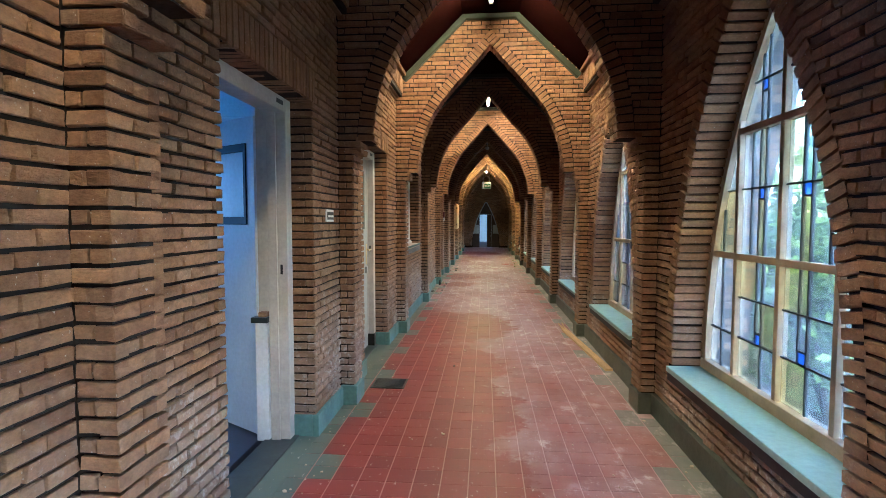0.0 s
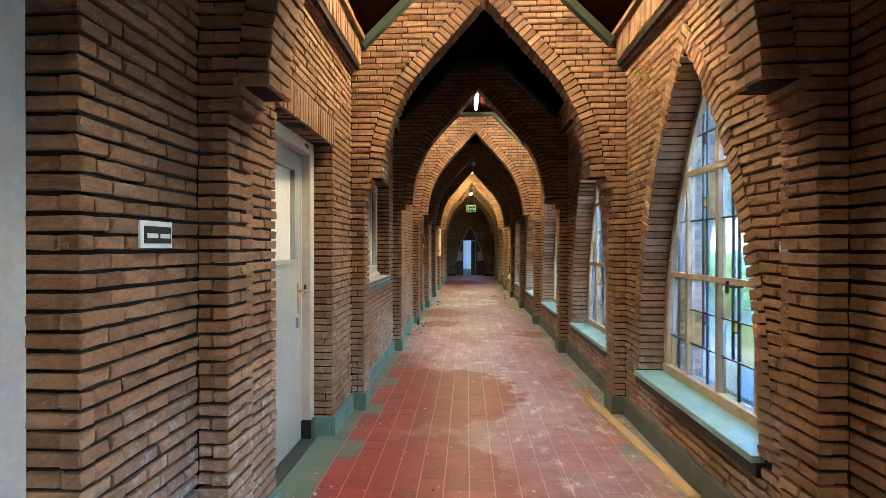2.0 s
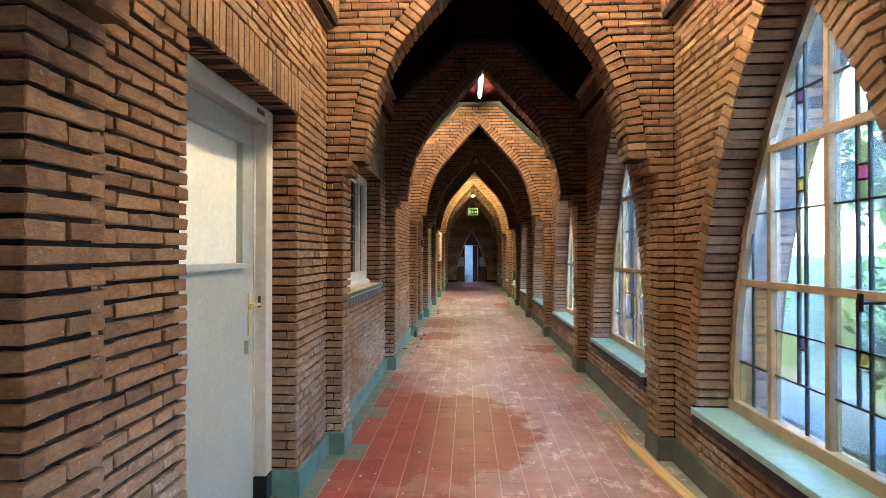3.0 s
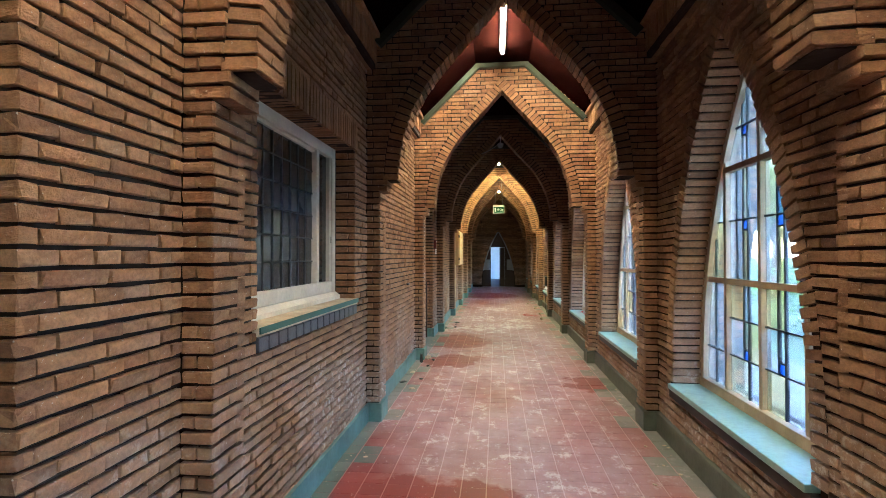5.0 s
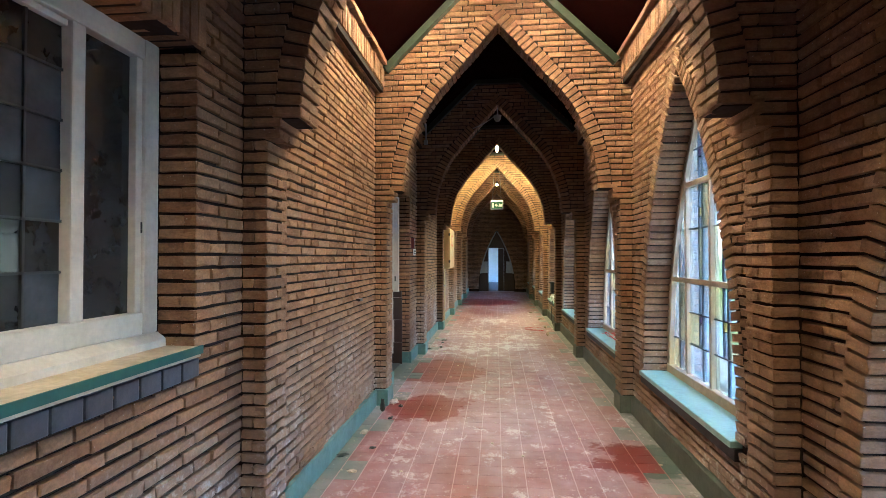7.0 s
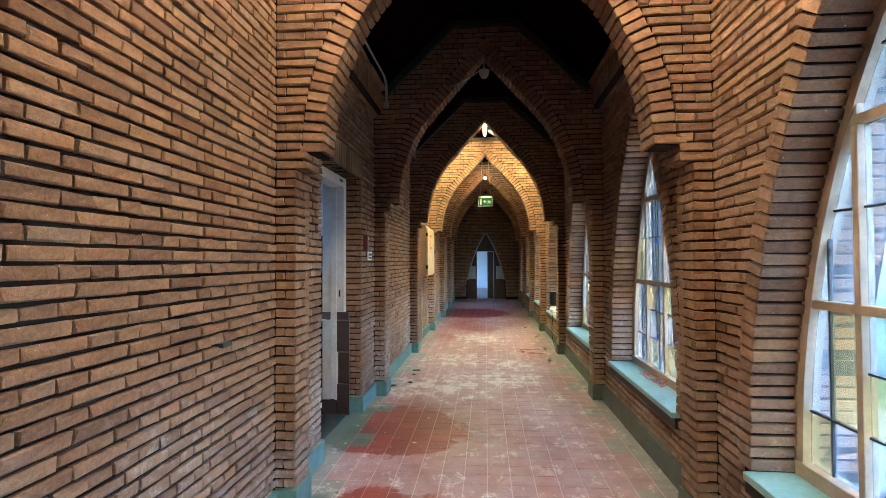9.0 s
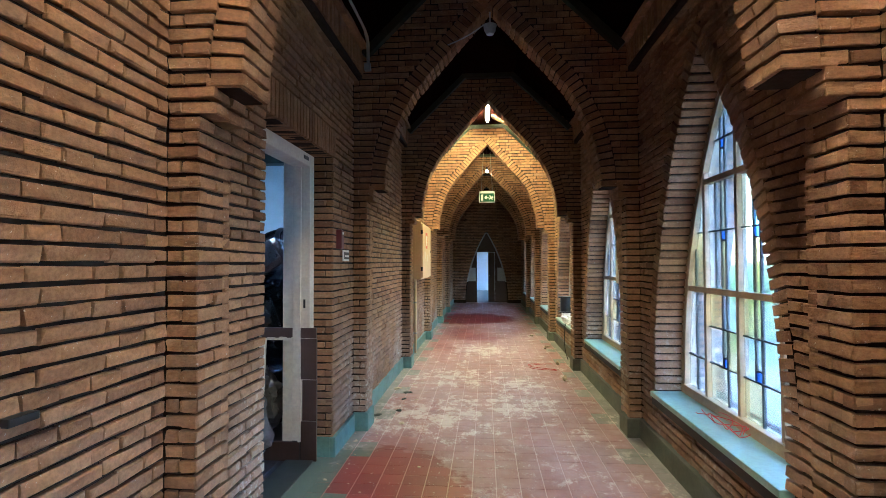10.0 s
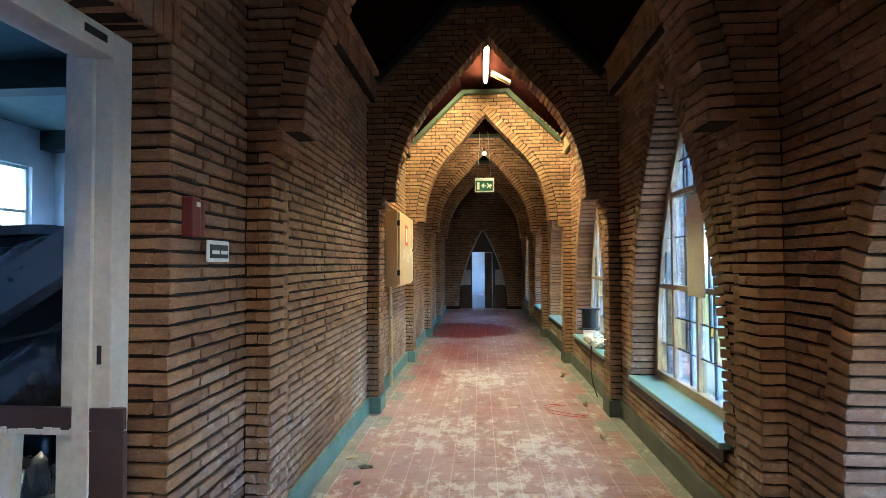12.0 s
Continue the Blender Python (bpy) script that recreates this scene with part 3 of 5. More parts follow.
def prism(profile, x0, x1):
    """A slab between x0 and x1 with an outline of (y, z) points."""
    bm = bmesh.new()
    a = [bm.verts.new((x0, y, z)) for y, z in profile]
    b_ = [bm.verts.new((x1, y, z)) for y, z in profile]
    bm.faces.new(a)
    bm.faces.new(b_[::-1])
    for i in range(len(profile)):
        j = (i + 1) % len(profile)
        bm.faces.new((a[i], b_[i], b_[j], a[j]))
    return bm


def pane_profile(yc, a, b_, z0, z1, margin):
    """Outline of a pane a..b_ (from the window's middle) and z0..z1, cut by the pointed arch."""
    def lim(z):
        return win_half(z) - margin
    pts = []
    zs = np.linspace(z0, z1, 9)
    right = [(min(b_, lim(z)), z) for z in zs]
    left = [(max(a, -lim(z)), z) for z in zs]
    ok = [(l, r) for l, r in zip(left, right) if r[0] - l[0] > 0.002]
    if len(ok) < 2:
        return None
    rr = [r for _, r in ok]
    ll = [l for l, _ in ok]
    for q in rr + ll[::-1]:
        q = (yc + q[0], q[1])
        if not pts or (abs(pts[-1][0] - q[0]) + abs(pts[-1][1] - q[1])) > 1e-4:
            pts.append(q)
    clean = []
    for i, p in enumerate(pts):
        a0, b0 = pts[i - 1], pts[(i + 1) % len(pts)]
        cross = (p[0] - a0[0]) * (b0[1] - p[1]) - (p[1] - a0[1]) * (b0[0] - p[0])
        if abs(cross) > 1e-7:
            clean.append(p)
    return clean if len(clean) > 2 else None


MULLIONS = (-0.415, 0.0, 0.415)
TRANSOMS = (1.17, 1.855)


def leaded_window(k):
    yc = win_centre(k)
    design = DESIGN_AMBER if k % 2 else DESIGN_BLUE
    w = thing("window_%d" % (k + 3), "tall pointed leaded window with coloured panes in a cream painted frame", "window", "corridor windows", kind="structure")
    # frame along the arch, bottom rail, mullions and transoms
    n = 26
    zs = np.linspace(SILL, WIN_TOP - 0.02, n)
    for side in (-1, 1):
        bm = bmesh.new()
        rows = []
        for z in zs:
            h = win_half(z)
            inner = max(0.0, h - 0.045)
            rows.append([bm.verts.new((x, yc + side * y, z)) for x, y in ((GX - 0.035, h + 0.03), (GX - 0.035, inner), (GX + 0.03, inner), (GX + 0.03, h + 0.03))])
        for r, s in zip(rows, rows[1:]):
            for i in range(4):
                bm.faces.new((r[i], r[(i + 1) % 4], s[(i + 1) % 4], s[i]))
        part("frame_side", bm, M_FRAME, w)
    part("bottom_rail", box((GX - 0.045, yc - WIN_HALF, SILL - 0.01), (GX + 0.03, yc + WIN_HALF, SILL + 0.06), None, 0.006), M_FRAME, w)
    for z in TRANSOMS:
        h = win_half(z) - 0.03
        part("transom", box((GX - 0.03, yc - h, z - 0.018), (GX + 0.025, yc + h, z + 0.018), None, 0.005), M_FRAME, w)
    for y in MULLIONS:
        zt = SILL + 0.05
        while win_half(zt) - 0.03 > abs(y):
            zt += 0.01
        part("mullion", box((GX - 0.028, yc + y - 0.016, SILL + 0.05), (GX + 0.022, yc + y + 0.016, zt), None, 0.004), M_FRAME, w)
    # panes and cames
    lead = bmesh.new()

    def bar_v(y, z0, z1):
        while z1 > z0 and win_half(z1) - 0.03 < abs(y):
            z1 -= 0.01
        if z1 > z0 + 0.02:
            box_into(lead, (GX - 0.008, yc + y - 0.0042, z0), (GX + 0.008, yc + y + 0.0042, z1))

    def bar_h(z, a, b_):
        h = win_half(z) - 0.03
        a, b_ = max(a, -h), min(b_, h)
        if b_ - a > 0.02:
            box_into(lead, (GX - 0.009, yc + a, z - 0.0042), (GX + 0.009, yc + b_, z + 0.0042))

    def pane(a, b_, q0, q1, kind):
        prof = pane_profile(yc, a, b_, q0, q1, 0.03)
        if prof:
            ob = part("pane", prism(prof, GX - 0.002, GX + 0.002), GLASS[kind], w)
            ob.visible_shadow = False

    edges = (-WIN_HALF, *MULLIONS, WIN_HALF)
    strips = ((0.5,), (0.51, 0.665), (0.41, 0.54), (0.5,))
    bands = ((SILL + 0.055, TRANSOMS[0], (0.72, 0.945)), (TRANSOMS[0], TRANSOMS[1], (1.54,)), (TRANSOMS[1], WIN_TOP, (2.09,)))
    cool = {2: "blue", 4: "blue"}.get(k, "aqua")
    for ci in range(4):
        a, b_ = edges[ci], edges[ci + 1]
        cuts_v = [a + (b_ - a) * f for f in strips[ci]]
        for bi, (z0, z1, cuts) in enumerate(bands):
            rows = design[ci, bi]
            hs = [z0, *cuts[:len(rows) - 1], z1]
            for q0, q1, row_spec in zip(hs, hs[1:], rows):
                kinds, square, end = row_spec if isinstance(row_spec, tuple) else (row_spec, "", "")
                vs = [a, *cuts_v[:len(kinds) - 1], b_]
                for vi, letter in enumerate(kinds):
                    kind = cool if letter == "a" else LETTERS[letter]
                    p0, p1 = q0, q1
                    if square and vi == 1:
                        s0 = q0 + (0.08 if bi == 1 and end == "foot" else 0.0) if end == "foot" else q1 - 0.06
                        pane(vs[1], vs[2], s0, s0 + 0.06, square)
                        for z in (s0, s0 + 0.06):
                            bar_h(z, vs[1], vs[2])
                        if s0 > q0 + 0.01:
                            pane(vs[1], vs[2], q0, s0, kind)
                        p0 = s0 + 0.06
                    if p1 > p0 + 0.01:
                        pane(vs[vi], vs[vi + 1], p0, p1, kind)
                for v in vs[1:-1]:
                    bar_v(v, q0, q1)
            for h in hs[1:-1]:
                bar_h(h, a, b_)
            if bi == 1 and design is DESIGN_BLUE and ci in (1, 2):
                bar_v(a + (b_ - a) * (0.20 if ci == 1 else 0.72), z0, z1)
    part("lead_cames", lead, M_LEAD, w)
    return w


for k in range(K0, K1):
    window_wall(k)
    if k >= -1:
        leaded_window(k)


# ---- the room wall on the other side ----
DOOR_TOP, DEEP = 2.10, 0.15
OPENINGS = {0: (0.77, 1.865, 0.0, DOOR_TOP), 1: (0.745, 1.84, 0.0, DOOR_TOP), 2: (0.535, 2.085, 1.005, 2.12), 4: (0.765, 1.875, 0.0, DOOR_TOP)}


def room_wall(k):
    y0, y1 = pier_y(k), pier_y(k + 1)
    if k == K1 - 1:
        y1 = END + 0.25
    op = OPENINGS.get(k)
    bm = bmesh.new()
    depth = 0.34
    if op:
        a, b_, z0, z1 = y0 + op[0], y0 + op[1], op[2], op[3]
        zs = ([0, z0 - 0.001] if z0 else []) + [z0, z1, z1 + 0.001, 3.3]
        hole = []
        for z in zs:
            inside = z0 <= z <= z1
            hole.append((a - INSET, b_ + INSET) if inside else ((a + b_) / 2, (a + b_) / 2))
        panel(bm, lambda u, d, z: (XL - INSET - d, u, z), y0, y1, zs, hole, depth)
    else:
        box_into(bm, (XL - depth, y0, 0), (XL - INSET, y1, 3.3))
    wall = structure("wall_left_%d" % (k + 3), bm, M_MORTAR, "brown brick corridor wall with deep raked joints", "wall")
    ms = Masonry()

    def spans(z):
        s, e = y0 + PIER, min(y1, END)
        if not op or not (op[2] - 0.05 < z < op[3] + 0.20):
            return [(s, e)]
        if z > op[3]:
            return [(s, y0 + op[0] - 0.05), (y0 + op[1] + 0.05, e)]
        return [(s, y0 + op[0]), (y0 + op[1], e)]
    ms.face((XL, 0, 0), (0, 1, 0), (1, 0, 0), spans, 0.10, 2.85, 0.05, k)
    if op:
        a, b_, z0, z1 = y0 + op[0], y0 + op[1], op[2], op[3]
        ms.face((0, a, 0), (1, 0, 0), (0, 1, 0), lambda z: [(XL - DEEP, XL - 0.002)], max(z0, 0.10), z1, 0.05, 0)
        ms.face((0, b_, 0), (1, 0, 0), (0, -1, 0), lambda z: [(XL - DEEP, XL - 0.002)], max(z0, 0.10), z1, 0.05, 0)
        n = int((b_ - a + 0.1) / 0.05)
        w = (b_ - a + 0.1) / n
        for j in range(n):
            ms.add(Vector((XL - 0.1, a - 0.05 + (j + 0.5) * w, z1 + rng.normal(0, 0.002))), Vector((0, 1, 0)), Vector((1, 0, 0)), Vector((0, 0, -1)), w - 0.010, 0.206, 0.19)
    ms.link(wall, "rough fired bricks in raked joints", (lambda c: 0.5 < c.z < 2.3) if 0 <= k <= 5 else None)
    bm = bmesh.new()
    ends = [(y0 + PIER, min(y1, END))]
    if op and op[2] == 0:
        ends = [(y0 + PIER, y0 + op[0] + 0.015), (y0 + op[1] - 0.015, min(y1, END))]
    for s, e in ends:
        box_into(bm, (XL - 0.02, s, 0), (XL + 0.02, e, 0.14), None, 0.006)
    if op and op[2] == 0:
        for yy, d in ((y0 + op[0], 0.015), (y0 + op[1], -0.015)):
            box_into(bm, (XL - DEEP, min(yy, yy + d), 0), (XL - 0.021, max(yy, yy + d), 0.14), None, 0.004)
    structure("baseboard_left_%d" % (k + 3), bm, M_PLINTH_L, "turquoise painted cement base of the brick wall", "baseboard")


for k in range(K0, K1):
    room_wall(k)
    # painted bases of the piers
    y0 = pier_y(k)
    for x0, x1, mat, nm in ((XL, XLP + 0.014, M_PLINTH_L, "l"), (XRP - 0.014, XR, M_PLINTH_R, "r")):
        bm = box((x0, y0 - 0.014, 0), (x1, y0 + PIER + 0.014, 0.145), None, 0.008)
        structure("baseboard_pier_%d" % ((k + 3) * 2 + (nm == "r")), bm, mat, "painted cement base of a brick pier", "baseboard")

# ---- lamps ----
def emitter(name, colour, strength):
    m, n, l, b = material(name)
    b.inputs["Emission Color"].default_value = (*colour, 1)
    b.inputs["Emission Strength"].default_value = strength
    b.inputs["Base Color"].default_value = (0.9, 0.9, 0.9, 1)
    return m


M_TUBE = emitter("lit_tube", (1.0, 0.76, 0.41), TUBE_STRENGTH)
M_TUBE_YELLOW = emitter("lit_yellowed_tube", (1.0, 0.80, 0.29), TUBE_STRENGTH * 1.7)
M_BULB = emitter("lit_bulb", (1.0, 0.74, 0.28), TUBE_STRENGTH * 2.6)
M_WHITE_METAL = plain("white_enamel", (0.7, 0.69, 0.64), 0.35, vary=0.06, bump=0.0)
M_CREAM_METAL = plain("aged_cream_enamel", (0.62, 0.50, 0.30), 0.4, vary=0.12, bump=0.05)
M_BLACK = plain("black_plastic", (0.008, 0.008, 0.009), 0.4, vary=0.2, bump=0.05)
M_STEEL = plain("grey_conduit", (0.36, 0.36, 0.35), 0.45, metal=0.3, vary=0.1, bump=0.05)
M_BRASS = plain("worn_brass", (0.62, 0.50, 0.26), 0.3, metal=0.9, vary=0.15, bump=0.05)
M_DOOR_GREY = plain("grey_green_door_paint", (0.36, 0.36, 0.315), 0.45, vary=0.08, scale=2.5, bump=0.08)
M_DOOR_WHITE = plain("white_door_paint", (0.62, 0.68, 0.74), 0.45, vary=0.06, scale=2, bump=0.05)
M_NAVY = plain("navy_paint", (0.0015, 0.0018, 0.008), 0.6, vary=0.2, bump=0.05)
M_FROST = plain("frosted_white_pane", (0.74, 0.70, 0.60), 0.35, vary=0.05, scale=2, bump=0.0)
M_CURTAIN = plain("pale_door_glass", (0.55, 0.66, 0.72), 0.3, vary=0.05, scale=2, bump=0.0)
M_PINE = plain("raw_pine", (0.60, 0.42, 0.22), 0.65, vary=0.2, scale=5, bump=0.25, stretch=(9, 0.8, 9))
M_BOARD = plain("dark_brown_board", (0.050, 0.028, 0.022), 0.4, vary=0.25, scale=3, bump=0.1)
M_SLATE = plain("dark_slate", (0.035, 0.045, 0.045), 0.4, vary=0.3, bump=0.1)
M_DARKFLOOR = plain("dark_vinyl_floor", (0.03, 0.03, 0.042), 0.35, vary=0.3, scale=3, bump=0.08)
M_TEAL = plain("dark_green_paint", (0.02, 0.085, 0.07), 0.45, vary=0.2, bump=0.1)
M_RED = plain("dark_red_plastic", (0.10, 0.012, 0.012), 0.4, vary=0.15, bump=0.05)
M_WIRE = plain("red_wire_cover", (0.55, 0.03, 0.03), 0.45, vary=0.1, bump=0.0)
M_PAPER = plain("pale_paper", (0.66, 0.58, 0.50), 0.8, vary=0.06, bump=0.1)
M_WHITE = plain("white_plastic", (0.75, 0.75, 0.73), 0.45, vary=0.06, bump=0.05)
M_GREEN_SIGN = plain("sign_green", (0.006, 0.09, 0.04), 0.4, vary=0.05, bump=0.0)
M_STICKER = plain("red_sticker", (0.55, 0.05, 0.03), 0.5, vary=0.05, bump=0.0)
M_BAG = plain("black_plastic_film", (0.02, 0.021, 0.026), 0.24, vary=0.2, scale=4, bump=0.6, spec=0.8, fine=22)
M_BAG_CLEAR = plain("grey_plastic_film", (0.10, 0.10, 0.11), 0.14, vary=0.4, scale=9, bump=0.8, spec=0.9, fine=26)
M_CARPET = plain("dark_carpet", (0.025, 0.024, 0.024), 0.95, vary=0.3, scale=8, bump=0.5)
M_DEBRIS = plain("plaster_debris", (0.55, 0.48, 0.38), 0.85, vary=0.2, bump=0.4)
M_ROOM_WOOD = plain("bench_wood", (0.40, 0.36, 0.30), 0.5, vary=0.2, bump=0.1)
M_WHITETILE = plain("white_wall_tile", (0.72, 0.76, 0.80), 0.2, vary=0.04, bump=0.0)
# opaque panes: the dark room and uneven reflections are put into the greys
M_DARKGLASS = plain("dark_room_pane_grey", (0.026, 0.026, 0.031), 0.16, vary=0.5, scale=5, bump=0.08, spec=0.35)
M_DARKGLASS_B = plain("dark_room_pane_black", (0.016, 0.014, 0.013), 0.14, vary=0.4, scale=5, bump=0.08, spec=0.3)
M_DARKGLASS_C = plain("dark_room_pane_pale", (0.045, 0.047, 0.053), 0.18, vary=0.4, scale=5, bump=0.08, spec=0.4)
# plaster darkened in its colour to show the room as unlit
M_NIGHT = plain("plaster_darkened_as_unlit", (0.10, 0.095, 0.09), 0.9, vary=0.3, scale=2, bump=0.1)


M_COVER = plain("yellowed_cover_enamel", (0.20, 0.15, 0.08), 0.5, vary=0.15, bump=0.05)


def tube_lamp(k):
    yc = pier_y(k) + PIER / 2 + BAY / 2
    lamp = thing("tube_lamp", "white fluorescent tube lamp under the ceiling, switched on", "ceiling lamp", "corridor tube lamps", (XC, yc, 3.76))
    part("housing", box((-0.03, -0.62, -0.045), (0.03, 0.62, 0.0), None, 0.008), M_WHITE_METAL, lamp)
    part("tube", cyl((0, -0.52, -0.075), (0, 0.52, -0.075), 0.018), M_TUBE_YELLOW if k == 6 else M_TUBE, lamp, "glowing white tube")
    for y in (-0.56, 0.56):
        part("socket", box((-0.02, y - 0.02, -0.1), (0.02, y + 0.02, -0.045), None, 0.004), M_WHITE_METAL, lamp)
    if k == 6:
        m = Matrix.Translation((0.06, 0.25, -0.10)) @ Matrix.Rotation(radians(28), 4, "Y")
        bm = box((0, -0.05, -0.004), (0.26, 0.05, 0.004), m, 0.002)
        for y in (-0.05, 0.042):
            box_into(bm, (0, y, -0.004), (0.26, y + 0.008, 0.03), m)
        for i in range(4):
            box_into(bm, (0.13 + i * 0.03, 0.044, 0.03), (0.145 + i * 0.03, 0.05, 0.05), m)
        part("loose_cover", bm, M_COVER, lamp, "cream metal cover hanging down at one side")


for k in (-1, 1, 3, 6):
    tube_lamp(k)


def hanging_bulb():
    b = thing("hanging_bulb", "small bare bulb hanging from the ceiling, switched on", "lamp", at=(XC, 20.05, 3.28))
    bm = bmesh.new()
    bmesh.ops.create_uvsphere(bm, u_segments=16, v_segments=10, radius=0.022)
    part("bulb", bm, M_BULB, b, "glowing glass bulb", True)
    part("socket", cyl((0, 0, 0.03), (0, 0, 0.09), 0.02), M_BLACK, b)
    part("cord", cyl((0, 0, 0.09), (0, 0, 0.48), 0.004, seg=6), M_BLACK, b)


hanging_bulb()


# ---- door frames and doors ----
def door_frame(k, black_foot=True):
    op = OPENINGS[k]
    a, b_ = pier_y(k) + op[0], pier_y(k) + op[1]
    x0, x1 = XL - DEEP - 0.11, XL - DEEP + 0.012
    d = thing("door_frame", "off-white painted wooden door frame in a brick reveal", "door frame", "door frames", (x1, a, 0))
    w = b_ - a
    for i, (p, q) in enumerate(((0.0, 0.085), (w - 0.085, w))):
        z_foot = 0.14 if black_foot else 0.0
        bm = box((-0.12, p, z_foot), (0, q, op[3]), None, 0.006)
        s = 0.085 if i == 0 else w - 0.10
        box_into(bm, (-0.115, s, z_foot), (-0.06, s + 0.015, op[3] - 0.085), None, 0.002)
        part("post", bm, M_FRAME_W, d)
        if black_foot:
            part("post_foot", box((-0.12, p - 0.004 if i else p, 0), (0.005, q, 0.14), None, 0.004), M_BLACK, d, "black painted foot")
    part("head", box((-0.12, 0.085, op[3] - 0.085), (0, w - 0.085, op[3]), None, 0.006), M_FRAME_W, d)
    part("slot_plate", box((-0.004, w - 0.21, op[3] - 0.05), (0.003, w - 0.12, op[3] - 0.025), None, 0.001), M_BLACK, d, "small black slot in the head")
    part("keep", box((-0.045, w - 0.087, 1.04), (-0.03, w - 0.083, 1.10), None, 0.001), M_BLACK, d)
    part("threshold", box((-0.16, 0.0, -0.003), (0.03, w, 0.010), None, 0.004), M_SLATE, d, "dark worn threshold")
    part("step_tile", box((0.031, 0.0, -0.003), (0.15, w, 0.002), None, 0.001), M_TILE_GREEN, d, "grey-green tiles in the reveal")
    return d, a, b_, x1


for k in (0, 1, 4):
    door_frame(k, k != 0)


for k in (0, 4):
    op = OPENINGS[k]
    a, b_ = pier_y(k) + op[0], pier_y(k) + op[1]
    bm = box((XL - 0.35, a - 0.03, 0), (XL - DEEP - 0.112, a + 0.03, DOOR_TOP), None, 0.003)
    box_into(bm, (XL - 0.35, b_ - 0.03, 0), (XL - DEEP - 0.112, b_ + 0.03, DOOR_TOP), None, 0.003)
    box_into(bm, (XL - 0.35, a + 0.03, DOOR_TOP - 0.04), (XL - DEEP - 0.112, b_ - 0.03, DOOR_TOP + 0.03), None, 0.003)
    structure("door_lining_%d" % k, bm, M_FRAME_W, "off-white lining of the doorway behind its frame", "trim")


def lever_handle(parent, m):
    bm = box((-0.004, -0.018, -0.11), (0.004, 0.018, 0.11), m, 0.003)
    plate = part("handle_plate", bm, M_BRASS, parent, "worn brass plate")
    bm = cyl_into(bmesh.new(), m @ Vector((0, 0, 0.05)), m @ Vector((0.05, 0, 0.05)), 0.009, seg=10)
    cyl_into(bm, m @ Vector((0.048, 0.008, 0.05)), m @ Vector((0.048, -0.11, 0.045)), 0.009, 0.007, seg=10)
    part("lever", bm, M_BRASS, plate)


def grey_door():
    op = OPENINGS[1]
    a, b_ = pier_y(1) + op[0] + 0.087, pier_y(1) + op[1] - 0.087
    w, h = b_ - a, DOOR_TOP - 0.09
    d = thing("door_1", "closed grey-green painted door with a pale glazed upper light", "door", at=(XL - DEEP - 0.055, a, 0.012), kind="structure")
    y0, y1, z0, z1 = 0.15, w - 0.17, 1.27, h - 0.14
    bm = bmesh.new()
    box_into(bm, (-0.04, 0, 0), (0, w, z0), None, 0.003)
    box_into(bm, (-0.04, 0, z1), (0, w, h - 0.005), None, 0.003)
    box_into(bm, (-0.04, 0, z0), (0, y0, z1), None, 0.003)
    box_into(bm, (-0.04, y1, z0), (0, w, z1), None, 0.003)
    part("leaf", bm, M_DOOR_GREY, d)
    part("pane", box((-0.025, y0, z0), (-0.018, y1, z1)), M_FROST, d, "pale frosted pane")
    for lo, hi in (((-0.004, y0 - 0.03, z0 - 0.03), (0.014, y1 + 0.03, z0)), ((-0.004, y0 - 0.03, z1), (0.014, y1 + 0.03, z1 + 0.03)), ((-0.004, y0 - 0.03, z0), (0.014, y0, z1)), ((-0.004, y1, z0), (0.014, y1 + 0.03, z1))):
        part("glazing_bead", box(lo, hi, None, 0.004), M_DOOR_GREY, d)
    lever_handle(d, Matrix.Translation((0.004, w - 0.06, 1.0)))
    part("lock_box", box((-0.002, w - 0.115, 0.80), (0.022, w - 0.075, 0.87), None, 0.004), M_STEEL, d)


grey_door()


def white_open_door():
    d = thing("door_2", "white door with a navy-framed pane, standing open into the room", "door", kind="structure")
    # the leaf runs along local -x from its hinge
    w, h = 0.84, 2.0
    d.matrix_world = pose(-1.42, 3.045, 0.012, 0, 0, -31)
    bm = bmesh.new()
    y0, y1, z0, z1 = 0.08, 0.74, 1.33, 1.84
    for lo, hi in (((-w, 0, 0), (0, 0.04, z0)), ((-w, 0, z1), (0, 0.04, h)), ((-w, 0, z0), (-y1, 0.04, z1)), ((-y0, 0, z0), (0, 0.04, z1))):
        box_into(bm, lo, hi, None, 0.002)
    part("leaf", bm, M_DOOR_WHITE, d)
    part("pane", box((-y1, 0.017, z0), (-y0, 0.023, z1)), M_CURTAIN, d, "pale pane")
    for lo, hi in (((-y1, -0.006, z0), (-y0, 0.016, z0 + 0.05)), ((-y1, -0.006, z1 - 0.05), (-y0, 0.016, z1)), ((-y1, -0.006, z0 + 0.05), (-y1 + 0.07, 0.016, z1 - 0.05)), ((-y0 - 0.03, -0.006, z0 + 0.05), (-y0, 0.016, z1 - 0.05))):
        part("pane_frame", box(lo, hi, None, 0.004), M_NAVY, d, "navy painted pane frame")
    part("knob", cyl((-w + 0.06, -0.05, 1.04), (-w + 0.06, 0.0, 1.04), 0.02), M_BLACK, d)
    part("keyhole_plate", box((-w + 0.045, -0.006, 0.92), (-w + 0.075, 0.0, 0.98), None, 0.002), M_BLACK, d)


white_open_door()


